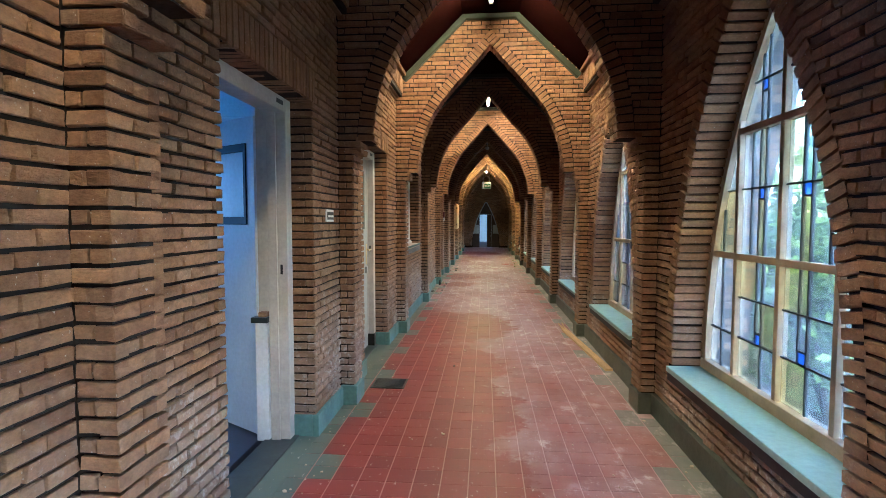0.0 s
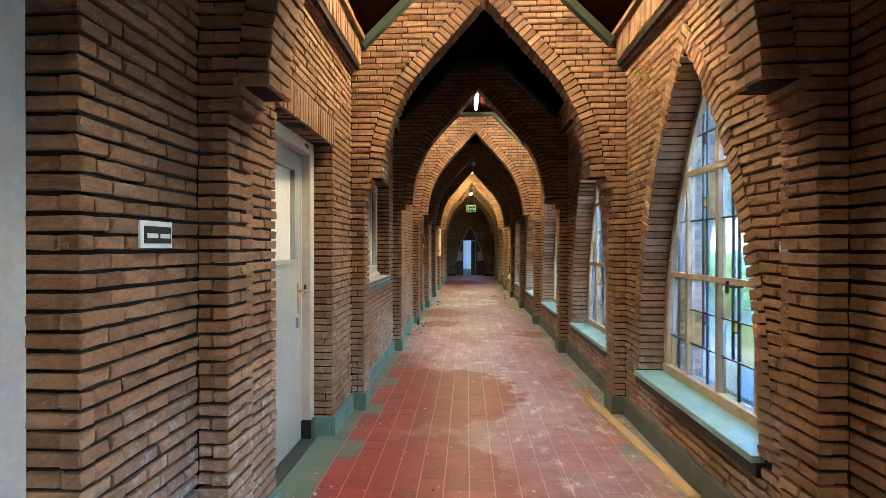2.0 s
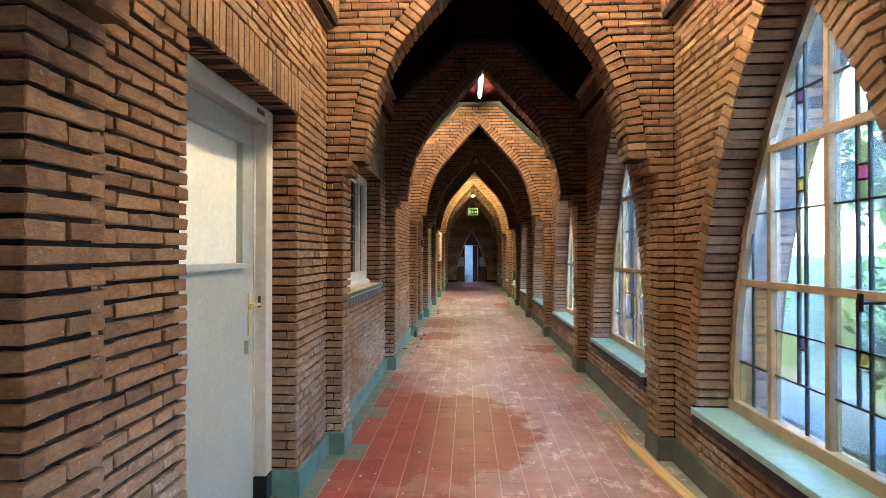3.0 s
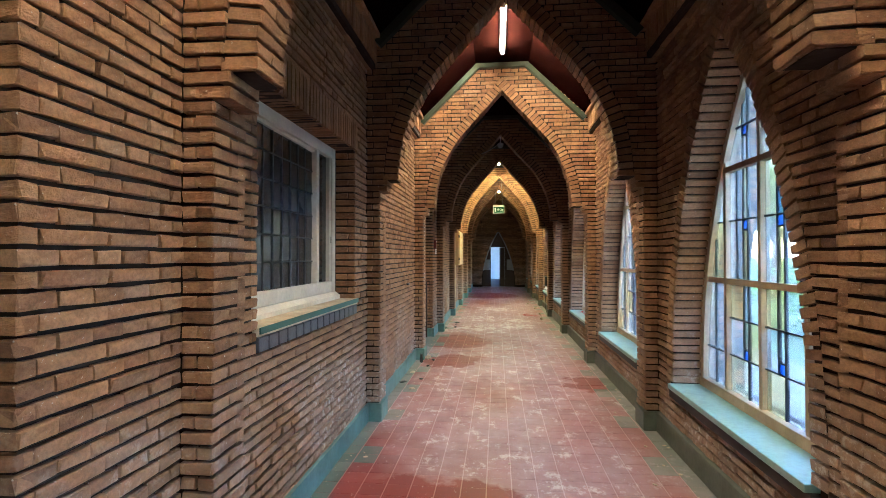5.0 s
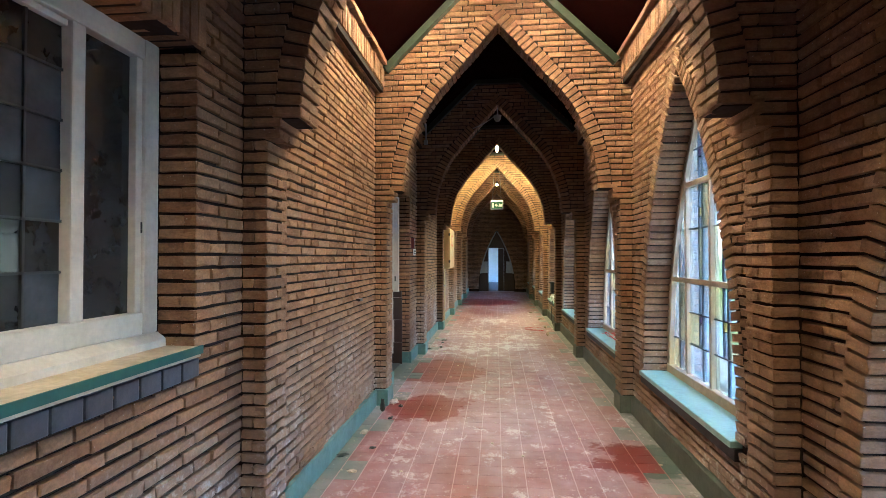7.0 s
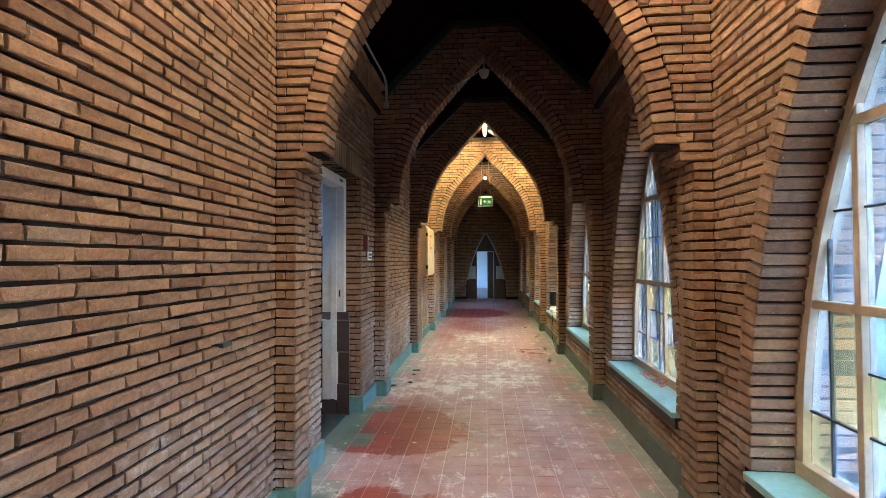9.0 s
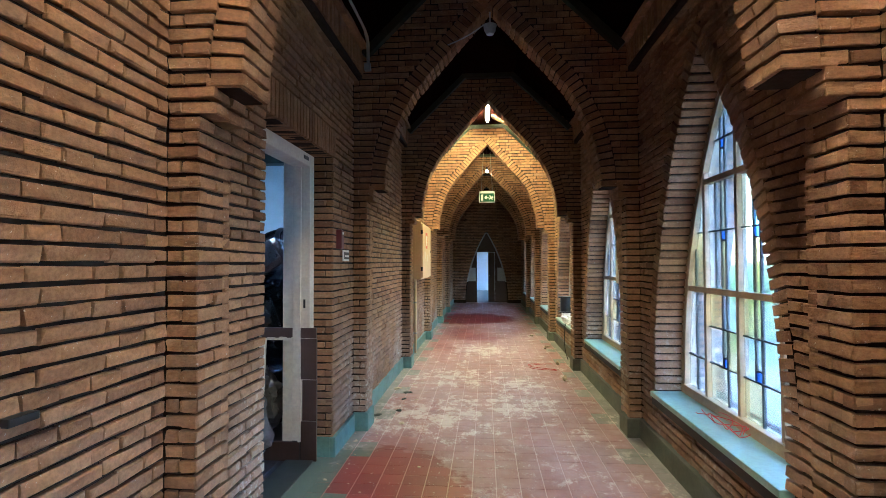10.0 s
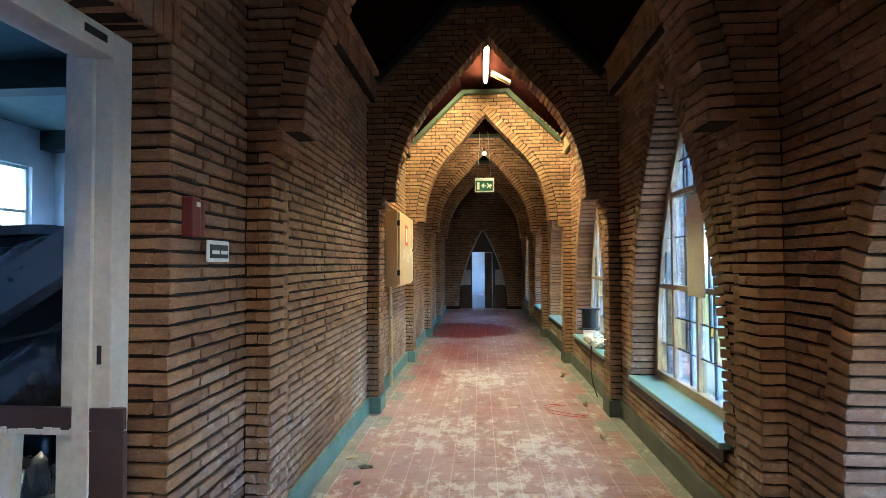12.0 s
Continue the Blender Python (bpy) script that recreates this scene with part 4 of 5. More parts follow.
# ---- the rooms behind the wall ----
def room(name, x0, y0, y1, win, mat, floor_mat, label, top=2.75, over=None, day_share=1.0, blue=(0.13, 0.48, 1.0), inset=-0.26):
    """A plain room behind the corridor wall; win: (y0, y1, z0, z1) of the window in its outer wall, or None."""
    x1 = XL - 0.345
    t = 0.2
    structure("floor_" + name, box((x0 - t, y0, -0.2), (x1, y1, 0.0)), floor_mat, "dark worn floor of the side room", "floor")
    structure("ceiling_" + name, box((x0 - t, y0, top), (x1, y1, top + t)), over or mat, "painted ceiling of the side room", "ceiling")
    structure("wall_near_" + name, box((x0 - t, y0 - t, 0), (x1, y0, top)), mat, label, "wall")
    structure("wall_far_" + name, box((x0 - t, y1, 0), (x1, y1 + t, top)), mat, label, "wall")
    bm = bmesh.new()
    if win:
        a, b_, z0, z1 = win
        panel(bm, lambda u, d, z: (x0 - d, u, z), y0, y1, [0, z0 - 0.001, z0, z1, z1 + 0.001, top], [((a + b_) / 2, (a + b_) / 2)] * 2 + [(a, b_)] * 2 + [((a + b_) / 2, (a + b_) / 2)] * 2, t)
    else:
        box_into(bm, (x0 - t, y0, 0), (x0, y1, top))
    structure("wall_outer_" + name, bm, mat, label, "wall")
    if win:
        w = thing("window_" + name, "white painted casement window of the side room", "window", kind="structure", at=(x0 - 0.1, a, z0))
        L, H = b_ - a, z1 - z0
        n = max(1, round(L / 0.8))
        for i in range(n + 1):
            y = min(max(i * L / n - 0.03, 0), L - 0.06)
            part("post", box((-0.03, y, 0), (0.03, y + 0.06, H), None, 0.005), M_WHITE, w)
        for z in (0, H * 0.62, H - 0.06):
            part("rail", box((-0.028, 0.06, z), (0.028, L - 0.06, z + 0.06), None, 0.005), M_WHITE, w)
        ob = part("pane", box((-0.003, 0.03, 0.03), (0.003, L - 0.03, H - 0.03)), GLASS["clear"], w)
        ob.visible_shadow = inset > -0.1
        day = bpy.data.lights.new("sky_light", "AREA")
        day.shape, day.size, day.size_y, day.energy, day.color = "RECTANGLE", H, L, ROOM_DAY * day_share * L * H, blue
        new("sky_light", day).matrix_world = look((x0 + inset, (a + b_) / 2, (z0 + z1) / 2), (x0 + 2, (a + b_) / 2, (z0 + z1) / 2))


M_TEAL_ROOM = plain("grey_green_ceiling_paint", (0.14, 0.19, 0.18), 0.7, vary=0.15, scale=2, bump=0.1)
room("wash", -4.4, 0.2, 5.7, (3.5, 4.3, 1.2, 2.1), M_PLASTER, M_DARKFLOOR, "white painted wall of the wash room", day_share=6.5, blue=(0.12, 0.43, 1.0), inset=-0.05)
room("store", -8.6, 10.4, 20.8, (17.4, 20.3, 0.9, 3.25), M_PLASTER, M_DARKFLOOR, "white painted wall of the store room", top=4.0, over=M_TEAL_ROOM)
room("dim", -3.2, 5.95, 8.9, None, M_NIGHT, M_DARKFLOOR, "wall coloured dark as if unlit, behind the leaded window", 2.7)


def wash_room():
    t = thing("low_wall", "low white plastered wall end with a dark slate top", "wall", at=(-1.365, 2.985, 0))
    part("body", box((-0.04, 0, 0), (0.04, 0.065, 0.74), None, 0.005), M_PLASTER, t)
    part("cap", box((-0.062, -0.012, 0.74), (0.042, 0.065, 0.775), None, 0.005), M_SLATE, t, "dark slate top")
    tile = thing("loose_tile", "small reddish tile lying on a slate top", "tile", at=(-1.36, 3.015, 0.775))
    part("piece", box((-0.025, -0.025, 0), (0.025, 0.025, 0.03), None, 0.004), M_BRICK, tile)
    b = thing("workbench", "white topped bench on square legs against a tiled wall", "bench", at=(-3.1, 5.05, 0))
    part("top", box((-1.1, -0.35, 0.80), (0.9, 0.6, 0.86), None, 0.006), M_ROOM_WOOD, b)
    for x in (-1.0, 0.0, 0.8):
        for y in (-0.28, 0.5):
            part("leg", box((x - 0.035, y - 0.035, 0), (x + 0.035, y + 0.035, 0.80), None, 0.004), M_WHITE, b)
    s = thing("wall_tiles", "white glazed tiles above the bench", "tiles", at=(-3.2, 5.695, 0.86))
    for i in range(9):
        for j in range(3):
            part("tile", box((-1.0 + i * 0.2, -0.012, 0.004 + j * 0.12), (-0.804 + i * 0.2, 0.0, 0.118 + j * 0.12), None, 0.003), M_WHITETILE, s)
    structure("beam_wash", box((-4.4, 4.7, 2.35), (XL - 0.35, 4.95, 2.75), None, 0.01), M_PLASTER, "white plastered ceiling beam", "beam")


wash_room()


def lump(seed, size, crease=0.25, fine=4):
    """A slumped bag: a rounded body, flat beneath, creased by noise."""
    bm = bmesh.new()
    bmesh.ops.create_icosphere(bm, subdivisions=fine, radius=1)
    off = Vector((seed * 3.1, seed * 1.7, seed * 0.9))
    for v in bm.verts:
        n = noise.fractal(v.co * 1.6 + off, 1.0, 2.0, 4) * crease
        r = abs(noise.noise(v.co * 4.5 + off)) * 0.22
        v.co *= 1 + n - r
        v.co.z = max(v.co.z, -0.75)
        v.co = Vector((v.co.x * size[0], v.co.y * size[1], (v.co.z + 0.75) * size[2]))
    return bm


def store_room():
    heap = [(-1.95, 13.6, 0, 0.45, 0.50, 0.40, 10), (-2.1, 14.3, 0, 0.55, 0.5, 0.5, 40), (-2.75, 12.6, 0, 0.45, 0.5, 0.40, 0), (-2.3, 12.15, 0, 0.40, 0.4, 0.34, 15), (-2.0, 14.25, 0.70, 0.45, 0.45, 0.36, 20)]
    for i, (x, y, z, a, b_, c, r) in enumerate(heap):
        o = thing("rubbish_bag", at=(x, y, z), rz=r, label="", category="")
        part("body", lump(i + 1, (a, b_, c)), M_BAG, o, smooth=True)
        neck = lump(i + 51, (0.09, 0.07, 0.10), 0.6)
        bmesh.ops.translate(neck, verts=neck.verts, vec=(0.1, 0, c * 1.55))
        part("tied_neck", neck, M_BAG, o)
        tagged(o, "full shiny black plastic rubbish bag slumped in a heap", "bag", "heap of bags")
    for i, (x, y, z, a, b_, c) in enumerate(((-1.62, 12.25, 0.0, 0.16, 0.28, 0.34), (-1.66, 12.62, 0.0, 0.17, 0.2, 0.36), (-2.05, 12.85, 0.0, 0.26, 0.24, 0.42), (-1.75, 13.0, 0.0, 0.22, 0.2, 0.36))):
        o = obj("crumpled_film", lump(i + 21, (a, b_, c), 0.55), M_BAG_CLEAR)
        o.matrix_world = pose(x, y, z)
        tagged(o, "crumpled shiny grey plastic sheeting on the floor", "plastic sheet", "heap of bags")
    # slack dark sheets stacked by the window
    g = random.Random(14)
    for cx, cy, count in ((-3.25, 14.35, 26), (-2.75, 14.55, 22)):
        pile = thing("sheet_stack", "tall untidy stack of dark sheets with ragged edges", "stack", "heap of bags", (cx, cy, 0))
        z = 0.0
        for i in range(count):
            th = g.uniform(0.045, 0.075)
            bm = bmesh.new()
            bmesh.ops.create_grid(bm, x_segments=10, y_segments=10, size=0.5)
            ph, sx, sy = g.uniform(0, 6), g.uniform(0.62, 0.85), g.uniform(0.55, 0.75)
            for v in bm.verts:
                ragged = 1 + 0.05 * noise.noise(v.co * 5 + Vector((i, 0, 0)))
                v.co = Vector((v.co.x * sx * ragged, v.co.y * sy * ragged, 0.018 * math.sin(v.co.x * 5 + ph) * math.cos(v.co.y * 4 + ph)))
            up = bmesh.ops.extrude_face_region(bm, geom=bm.faces[:])
            bmesh.ops.translate(bm, verts=[e for e in up["geom"] if isinstance(e, bmesh.types.BMVert)], vec=(0, 0, th * 0.82))
            ob = part("sheet", bm, M_CARPET, pile)
            ob.matrix_basis = pose(g.uniform(-0.06, 0.06), g.uniform(-0.06, 0.06), z, 0, 0, g.uniform(-14, 14))
            z += th
    # a long flat bundle leaning across the heap
    lean = thing("wrapped_bundle", "long flat bundle wrapped in dark plastic, leaning on the heap", "bundle", "heap of bags")
    lean.matrix_world = look((-2.85, 13.05, 0.58), (-1.62, 13.35, 1.48))
    part("body", box((-0.24, -0.11, -1.55), (0.24, 0.11, 0.1), None, 0.05), M_BAG, lean)
    for z in (-0.35, -0.95):
        part("strap", box((-0.246, -0.116, z - 0.02), (0.246, 0.116, z + 0.02), None, 0.05), M_BLACK, lean)
    # rolls in plastic
    for i, (p, q, r) in enumerate((((-1.60, 13.55, 1.44), (-2.75, 13.85, 1.34), 0.115), ((-1.58, 13.05, 0.95), (-2.5, 12.75, 0.55), 0.15), ((-1.60, 13.95, 1.62), (-2.4, 14.1, 1.52), 0.08))):
        pts = [Vector(p).lerp(Vector(q), s / 16) + Vector((0, 0, 0.02 * math.sin(s * 0.8 + i))) for s in range(17)]
        t = thing("rolled_sheet", "long dark roll wrapped in shiny plastic lying across the heap", "roll", "heap of bags")
        bm = tube_along(pts, r, 18)
        for v in bm.verts:
            v.co += Vector((noise.noise(v.co * 9), noise.noise(v.co * 9 + Vector((5, 0, 0))), noise.noise(v.co * 9 + Vector((0, 7, 0))))) * 0.018
        part("roll", bm, M_BAG, t, smooth=True)
        part("band", tube_along(pts[6:8], r + 0.016, 18), M_BLACK, t, smooth=True)
    # bricks bared where the plaster has come away
    p = thing("bare_brick_patch", "patch of bare red blocks where plaster fell off", "bricks", at=(-8.35, 20.795, 2.84))
    for j in range(4):
        for i in range(6):
            x = i * 0.28 + (0.13 if j % 2 else 0)
            if (i, j) in ((0, 0), (5, 3)):
                continue
            part("brick", box((x, -0.02, j * 0.135), (x + 0.265, 0.0, j * 0.135 + 0.122), None, 0.005), M_BRICK_PINK, p)
    for y in (13.9, 17.2, 20.45):
        structure("beam_store_%d" % int(y), box((-8.6, y, 3.62), (XL - 0.35, y + 0.3, 3.998), None, 0.008), M_TEAL_DARK, "dark green painted ceiling beam", "beam")


M_BRICK_PINK = plain("bared_red_brick", (0.42, 0.24, 0.20), 0.9, vary=0.25, scale=12, bump=0.4)
M_TEAL_DARK = plain("dark_green_beam_paint", (0.035, 0.05, 0.045), 0.5, vary=0.2, bump=0.1)
store_room()


def barricade():
    """A brown board with a torn opening, standing across the foot of the doorway."""
    t = thing("barricade", "dark brown board with a torn white-edged opening across the doorway foot", "barricade", at=(-1.15, 12.70, 0.0))
    part("top_board", box((-0.52, 0, 0.835), (0.0, 0.022, 0.905), None, 0.003), M_BOARD, t)
    for z0, z1, x in ((0.0, 0.27, -0.105), (0.274, 0.55, -0.095), (0.554, 0.832, -0.11)):
        part("side_board", box((x, 0, z0), (0.004 + 0.1 * (x + 0.105), 0.022, z1), None, 0.003), M_BOARD, t)
    part("low_board", box((-0.52, 0, 0.0), (-0.115, 0.022, 0.13), None, 0.003), M_BOARD, t)
    part("white_leg", box((-0.50, 0.004, 0.132), (-0.40, 0.045, 0.834), Matrix.Rotation(radians(2.5), 4, "Y"), 0.004), M_FRAME_W, t, "white painted upright")
    part("white_leg", box((-0.24, 0.026, 0.0), (-0.125, 0.05, 0.86), None, 0.004), M_FRAME_W, t, "white painted upright")
    rr = random.Random(3)
    for i in range(13):
        x = -0.49 + i * 0.029
        part("torn_edge", box((x, -0.004, 0.822), (x + rr.uniform(0.02, 0.032), 0.02, 0.836 + rr.uniform(0, 0.010)), None, 0.002), M_FRAME_W, t)
    for i in range(15):
        z = 0.13 + i * 0.046
        part("torn_edge", box((-0.119 - rr.uniform(0, 0.008), -0.004, z), (-0.106, 0.02, z + rr.uniform(0.03, 0.05)), None, 0.002), M_FRAME_W, t)


barricade()


# ---- the leaded window to the dim room ----
def inner_window():
    op = OPENINGS[2]
    y0 = pier_y(2) + op[0]
    w, z0, z1 = op[1] - op[0], op[2], op[3]
    X = XL - 0.15
    t = thing("window_inner", "cream framed inner window, leaded panes before a dark room", "window", at=(X, y0, 0), kind="structure")
    f = 0.075
    part("post", box((-0.09, 0, z0 + 0.06), (0, f, z1), None, 0.008), M_FRAME_W, t)
    part("post", box((-0.09, w - f, z0 + 0.06), (0, w, z1), None, 0.008), M_FRAME_W, t)
    part("head", box((-0.09, f, z1 - f), (-0.002, w - f, z1), None, 0.008), M_FRAME_W, t)
    part("bottom_rail", box((-0.09, f, z0 + 0.06), (-0.002, w - f, z0 + 0.14), None, 0.008), M_FRAME_W, t)
    ym = w - 0.36
    part("mullion", box((-0.08, ym - 0.025, z0 + 0.14), (-0.004, ym + 0.025, z1 - f), None, 0.006), M_FRAME_W, t)
    for lo, hi in (((-0.055, f, z0 + 0.14), (-0.02, f + 0.02, z1 - f)), ((-0.055, w - f - 0.03, z0 + 0.14), (-0.012, w - f, z1 - f)), ((-0.055, f + 0.02, z1 - f - 0.02), (-0.02, ym - 0.025, z1 - f))):
        part("glazing_bead", box(lo, hi, None, 0.004), M_FRAME_W, t)
    # sloping foot and ledge
    bm = bmesh.new()
    prof = [(-0.09, z0), (-0.09, z0 + 0.06), (0.0, z0 + 0.06), (0.035, z0 + 0.035), (0.035, z0)]
    va = [bm.verts.new((x, -0.0, z)) for x, z in prof]
    vb = [bm.verts.new((x, w, z)) for x, z in prof]
    bm.faces.new(va)
    bm.faces.new(vb[::-1])
    for i in range(5):
        bm.faces.new((va[i], vb[i], vb[(i + 1) % 5], va[(i + 1) % 5]))
    part("sill_moulding", bm, M_FRAME_W, t)
    ledge = part("ledge", box((-0.10, -0.01, z0 - 0.03), (0.165, w + 0.01, z0 + 0.010), None, 0.004), M_LEDGE, t, "dusty cream ledge")
    part("ledge_edge", box((0.1655, -0.012, z0 - 0.018), (0.173, w + 0.012, z0 + 0.012), None, 0.002), M_TEAL, ledge, "dark green painted edge")
    # panes
    cols, rows = 9, 6
    pw, ph = (ym - 0.025 - f) / cols, (z1 - f - z0 - 0.14) / rows
    lead = bmesh.new()
    r2 = random.Random(9)
    for i in range(cols):
        for j in range(rows):
            a, b_ = f + i * pw, z0 + 0.14 + j * ph
            m = Matrix.Translation((-0.042, a + pw / 2, b_ + ph / 2)) @ Euler((0, r2.uniform(-0.025, 0.025), r2.uniform(-0.03, 0.03))).to_matrix().to_4x4()
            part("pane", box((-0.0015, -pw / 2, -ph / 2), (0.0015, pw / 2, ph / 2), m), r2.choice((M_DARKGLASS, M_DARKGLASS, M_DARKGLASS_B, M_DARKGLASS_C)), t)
        box_into(lead, (-0.048, f + i * pw - 0.004, z0 + 0.14), (-0.034, f + i * pw + 0.004, z1 - f))
    for j in range(1, rows):
        box_into(lead, (-0.048, f, z0 + 0.14 + j * ph - 0.004), (-0.034, ym - 0.025, z0 + 0.14 + j * ph + 0.004))
    part("lead_cames", lead, M_LEAD, t)
    part("pane", box((-0.044, ym + 0.025, z0 + 0.14), (-0.040, w - f, z1 - f)), M_DARKGLASS_B, t)
    part("catch", box((-0.03, w - f - 0.005, z0 + 0.42), (-0.008, w - f + 0.012, z0 + 0.46), None, 0.003), M_BLACK, t)


M_LEDGE = plain("dusty_cream_ledge", (0.52, 0.42, 0.30), 0.7, vary=0.25, scale=5, bump=0.2)
inner_window()
row = thing("dark_brick_row", "row of blue-black glazed bricks under the window ledge", "bricks", at=(XL, pier_y(2) + 0.525, 0.905))
M_DARK_BRICK = plain("blue_black_brick", (0.045, 0.047, 0.056), 0.4, vary=0.4, scale=14, bump=0.3)
_mesh = None
for i in range(15):
    b = part("brick", box((-0.05, 0.003, 0.0), (0.012, 0.100, 0.066), None, 0.005), M_DARK_BRICK, row) if _mesh is None else new("brick", _mesh)
    _mesh = b.data
    b.parent = row
    b.location = (0, i * 0.1045, 0)


# ---- small fixtures ----
def name_plate(y, z, lab):
    t = thing("name_plate", lab, "sign", "door name plates", (XL + 0.006, y, z))
    part("holder", box((0, 0, 0), (0.008, 0.16, 0.082), None, 0.002), M_WHITE, t)
    part("field", box((0.008, 0.016, 0.014), (0.010, 0.150, 0.066)), M_BLACK, t, "black field")
    for y0 in (0.028, 0.092):
        part("label", box((0.0100, y0, 0.030), (0.0116, y0 + 0.052, 0.044)), M_WHITE, t, "white paper label")


name_plate(3.30, 1.361, "white framed name plate with two small labels on brick")
name_plate(13.005, 1.364, "white framed name plate beside the red call point")

t = thing("call_point", "dark red wall box with a small white light", "alarm", at=(XL + 0.004, 12.85, 1.45))
part("case", box((0, 0, 0), (0.04, 0.055, 0.14), None, 0.006), M_RED, t)
part("case_side", box((0, 0.06, 0.0), (0.03, 0.10, 0.135), None, 0.005), M_RED, t)
part("light", box((0.04, 0.02, 0.105), (0.046, 0.042, 0.122), None, 0.003), M_WHITE, t)


def cabinet_box():
    t = thing("fuse_cabinet", "beige metal cabinet with a red sticker, mounted on brick", "cabinet", at=(XL, 16.62, 1.107))
    part("body", box((0.004, 0, 0), (0.14, 1.12, 0.83), None, 0.008), M_BEIGE, t)
    part("door", box((0.141, 0.02, 0.02), (0.162, 1.10, 0.81), None, 0.006), M_BEIGE, t)
    part("sticker", box((0.162, 0.40, 0.46), (0.1635, 0.62, 0.70)), M_STICKER, t, "red and white sticker")
    part("sticker_mark", box((0.1635, 0.45, 0.50), (0.165, 0.57, 0.66)), M_WHITE, t)
    for y, z in ((0.25, 0.30), (0.55, 0.26), (0.8, 0.34)):
        part("note", box((0.162, y, z), (0.1635, y + 0.16, z + 0.11)), M_PAPER, t, "faded paper note")
    part("lock", cyl((0.16, 1.03, 0.42), (0.175, 1.03, 0.42), 0.015), M_BLACK, t)
    for z in (0.12, 0.66):
        part("hinge", box((0.135, -0.004, z), (0.165, 0.012, z + 0.06), None, 0.002), M_BLACK, t)


M_BEIGE = plain("beige_cabinet_paint", (0.55, 0.40, 0.22), 0.45, vary=0.08, scale=3, bump=0.05)
cabinet_box()
t = thing("conduit", "pale vertical conduit running down from the cabinet", "pipe", at=(XL + 0.035, 16.78, 0))
part("pipe", cyl((0, 0, 0.02), (0, 0, 1.107), 0.018, seg=12), M_CREAM_METAL, t, smooth=True)
for z in (0.3, 0.75):
    part("clip", box((-0.03, -0.024, z), (0.022, 0.024, z + 0.02), None, 0.002), M_STEEL, t)

t = thing("ceiling_conduit", "grey conduit bent down along the cornice", "pipe", at=(-0.915, 0, 0))
pts = [(0, 11.6 + i * 0.2, 3.155) for i in range(8)] + [(0, 13.12, 3.152), (0, 13.20, 3.13), (0, 13.235, 3.09), (0, 13.24, 3.0), (0, 13.24, 2.93)]
part("pipe", tube_along(pts, 0.013, 10), M_STEEL, t, smooth=True)
part("end_box", box((-0.03, 13.215, 2.88), (0.02, 13.265, 2.935), None, 0.004), M_STEEL, t)


def detector(y, z, lab):
    t = thing("smoke_detector", lab, "detector", at=(XC, y, z))
    part("stem", cyl((0, 0, 0.03), (0, 0, APEX - z - 0.02), 0.008, seg=8), M_STEEL, t)
    bm = cyl((0, 0, -0.02), (0, 0, 0.03), 0.045, 0.055, 20)
    cyl_into(bm, (0, 0, -0.045), (0, 0, -0.02), 0.03, 0.04, 20)
    part("body", bm, M_STEEL, t)


detector(pier_y(5) + 0.10, 3.27, "round grey smoke detector hung under an arch's point")
t = thing("detector_cable", "thin pale cable running down along the arch", "cable")
pts = [(XC - s, pier_y(5) - 0.012, 3.29 - 0.02 * math.sin(s * 9) - s * 0.55) for s in np.linspace(0.04, 0.34, 12)]
part("cable", tube_along(pts, 0.005, 6), M_STEEL, t)


def exit_sign():
    t = thing("exit_sign", "green escape route sign with a white arrow, hung on chains", "sign", at=(XC, 20.4, 2.65))
    part("case", box((-0.17, -0.02, 0), (0.17, 0.02, 0.255), None, 0.006), M_WHITE, t)
    part("field", box((-0.155, -0.0225, 0.02), (0.155, -0.0205, 0.205)), M_GREEN_SIGN, t, "green field")
    part("door_mark", box((-0.13, -0.0245, 0.045), (-0.085, -0.0225, 0.18)), M_WHITE, t)
    bm = box((-0.045, -0.0245, 0.104), (0.035, -0.0225, 0.124))
    m = Matrix.Translation((-0.045, -0.0235, 0.114))
    for s in (-1, 1):
        box_into(bm, (-0.006, -0.001, -0.01), (0.055, 0.001, 0.01), m @ Matrix.Rotation(radians(42 * s), 4, "Y"))
    part("arrow", bm, M_WHITE, t)
    bm = bmesh.new()
    m = Matrix.Translation((0.09, -0.0235, 0.11))
    for an, l0, l1 in ((55, -0.06, 0.05), (-40, -0.055, 0.045), (-5, -0.02, 0.05)):
        box_into(bm, (l0, -0.001, -0.010), (l1, 0.001, 0.010), m @ Matrix.Rotation(radians(an), 4, "Y"))
    part("mark", bm, M_WHITE, t)
    for x in (-0.12, 0.12):
        part("chain", cyl((x, 0, 0.255), (x * 0.6, 0, 1.105), 0.004, seg=6), M_STEEL, t)


exit_sign()


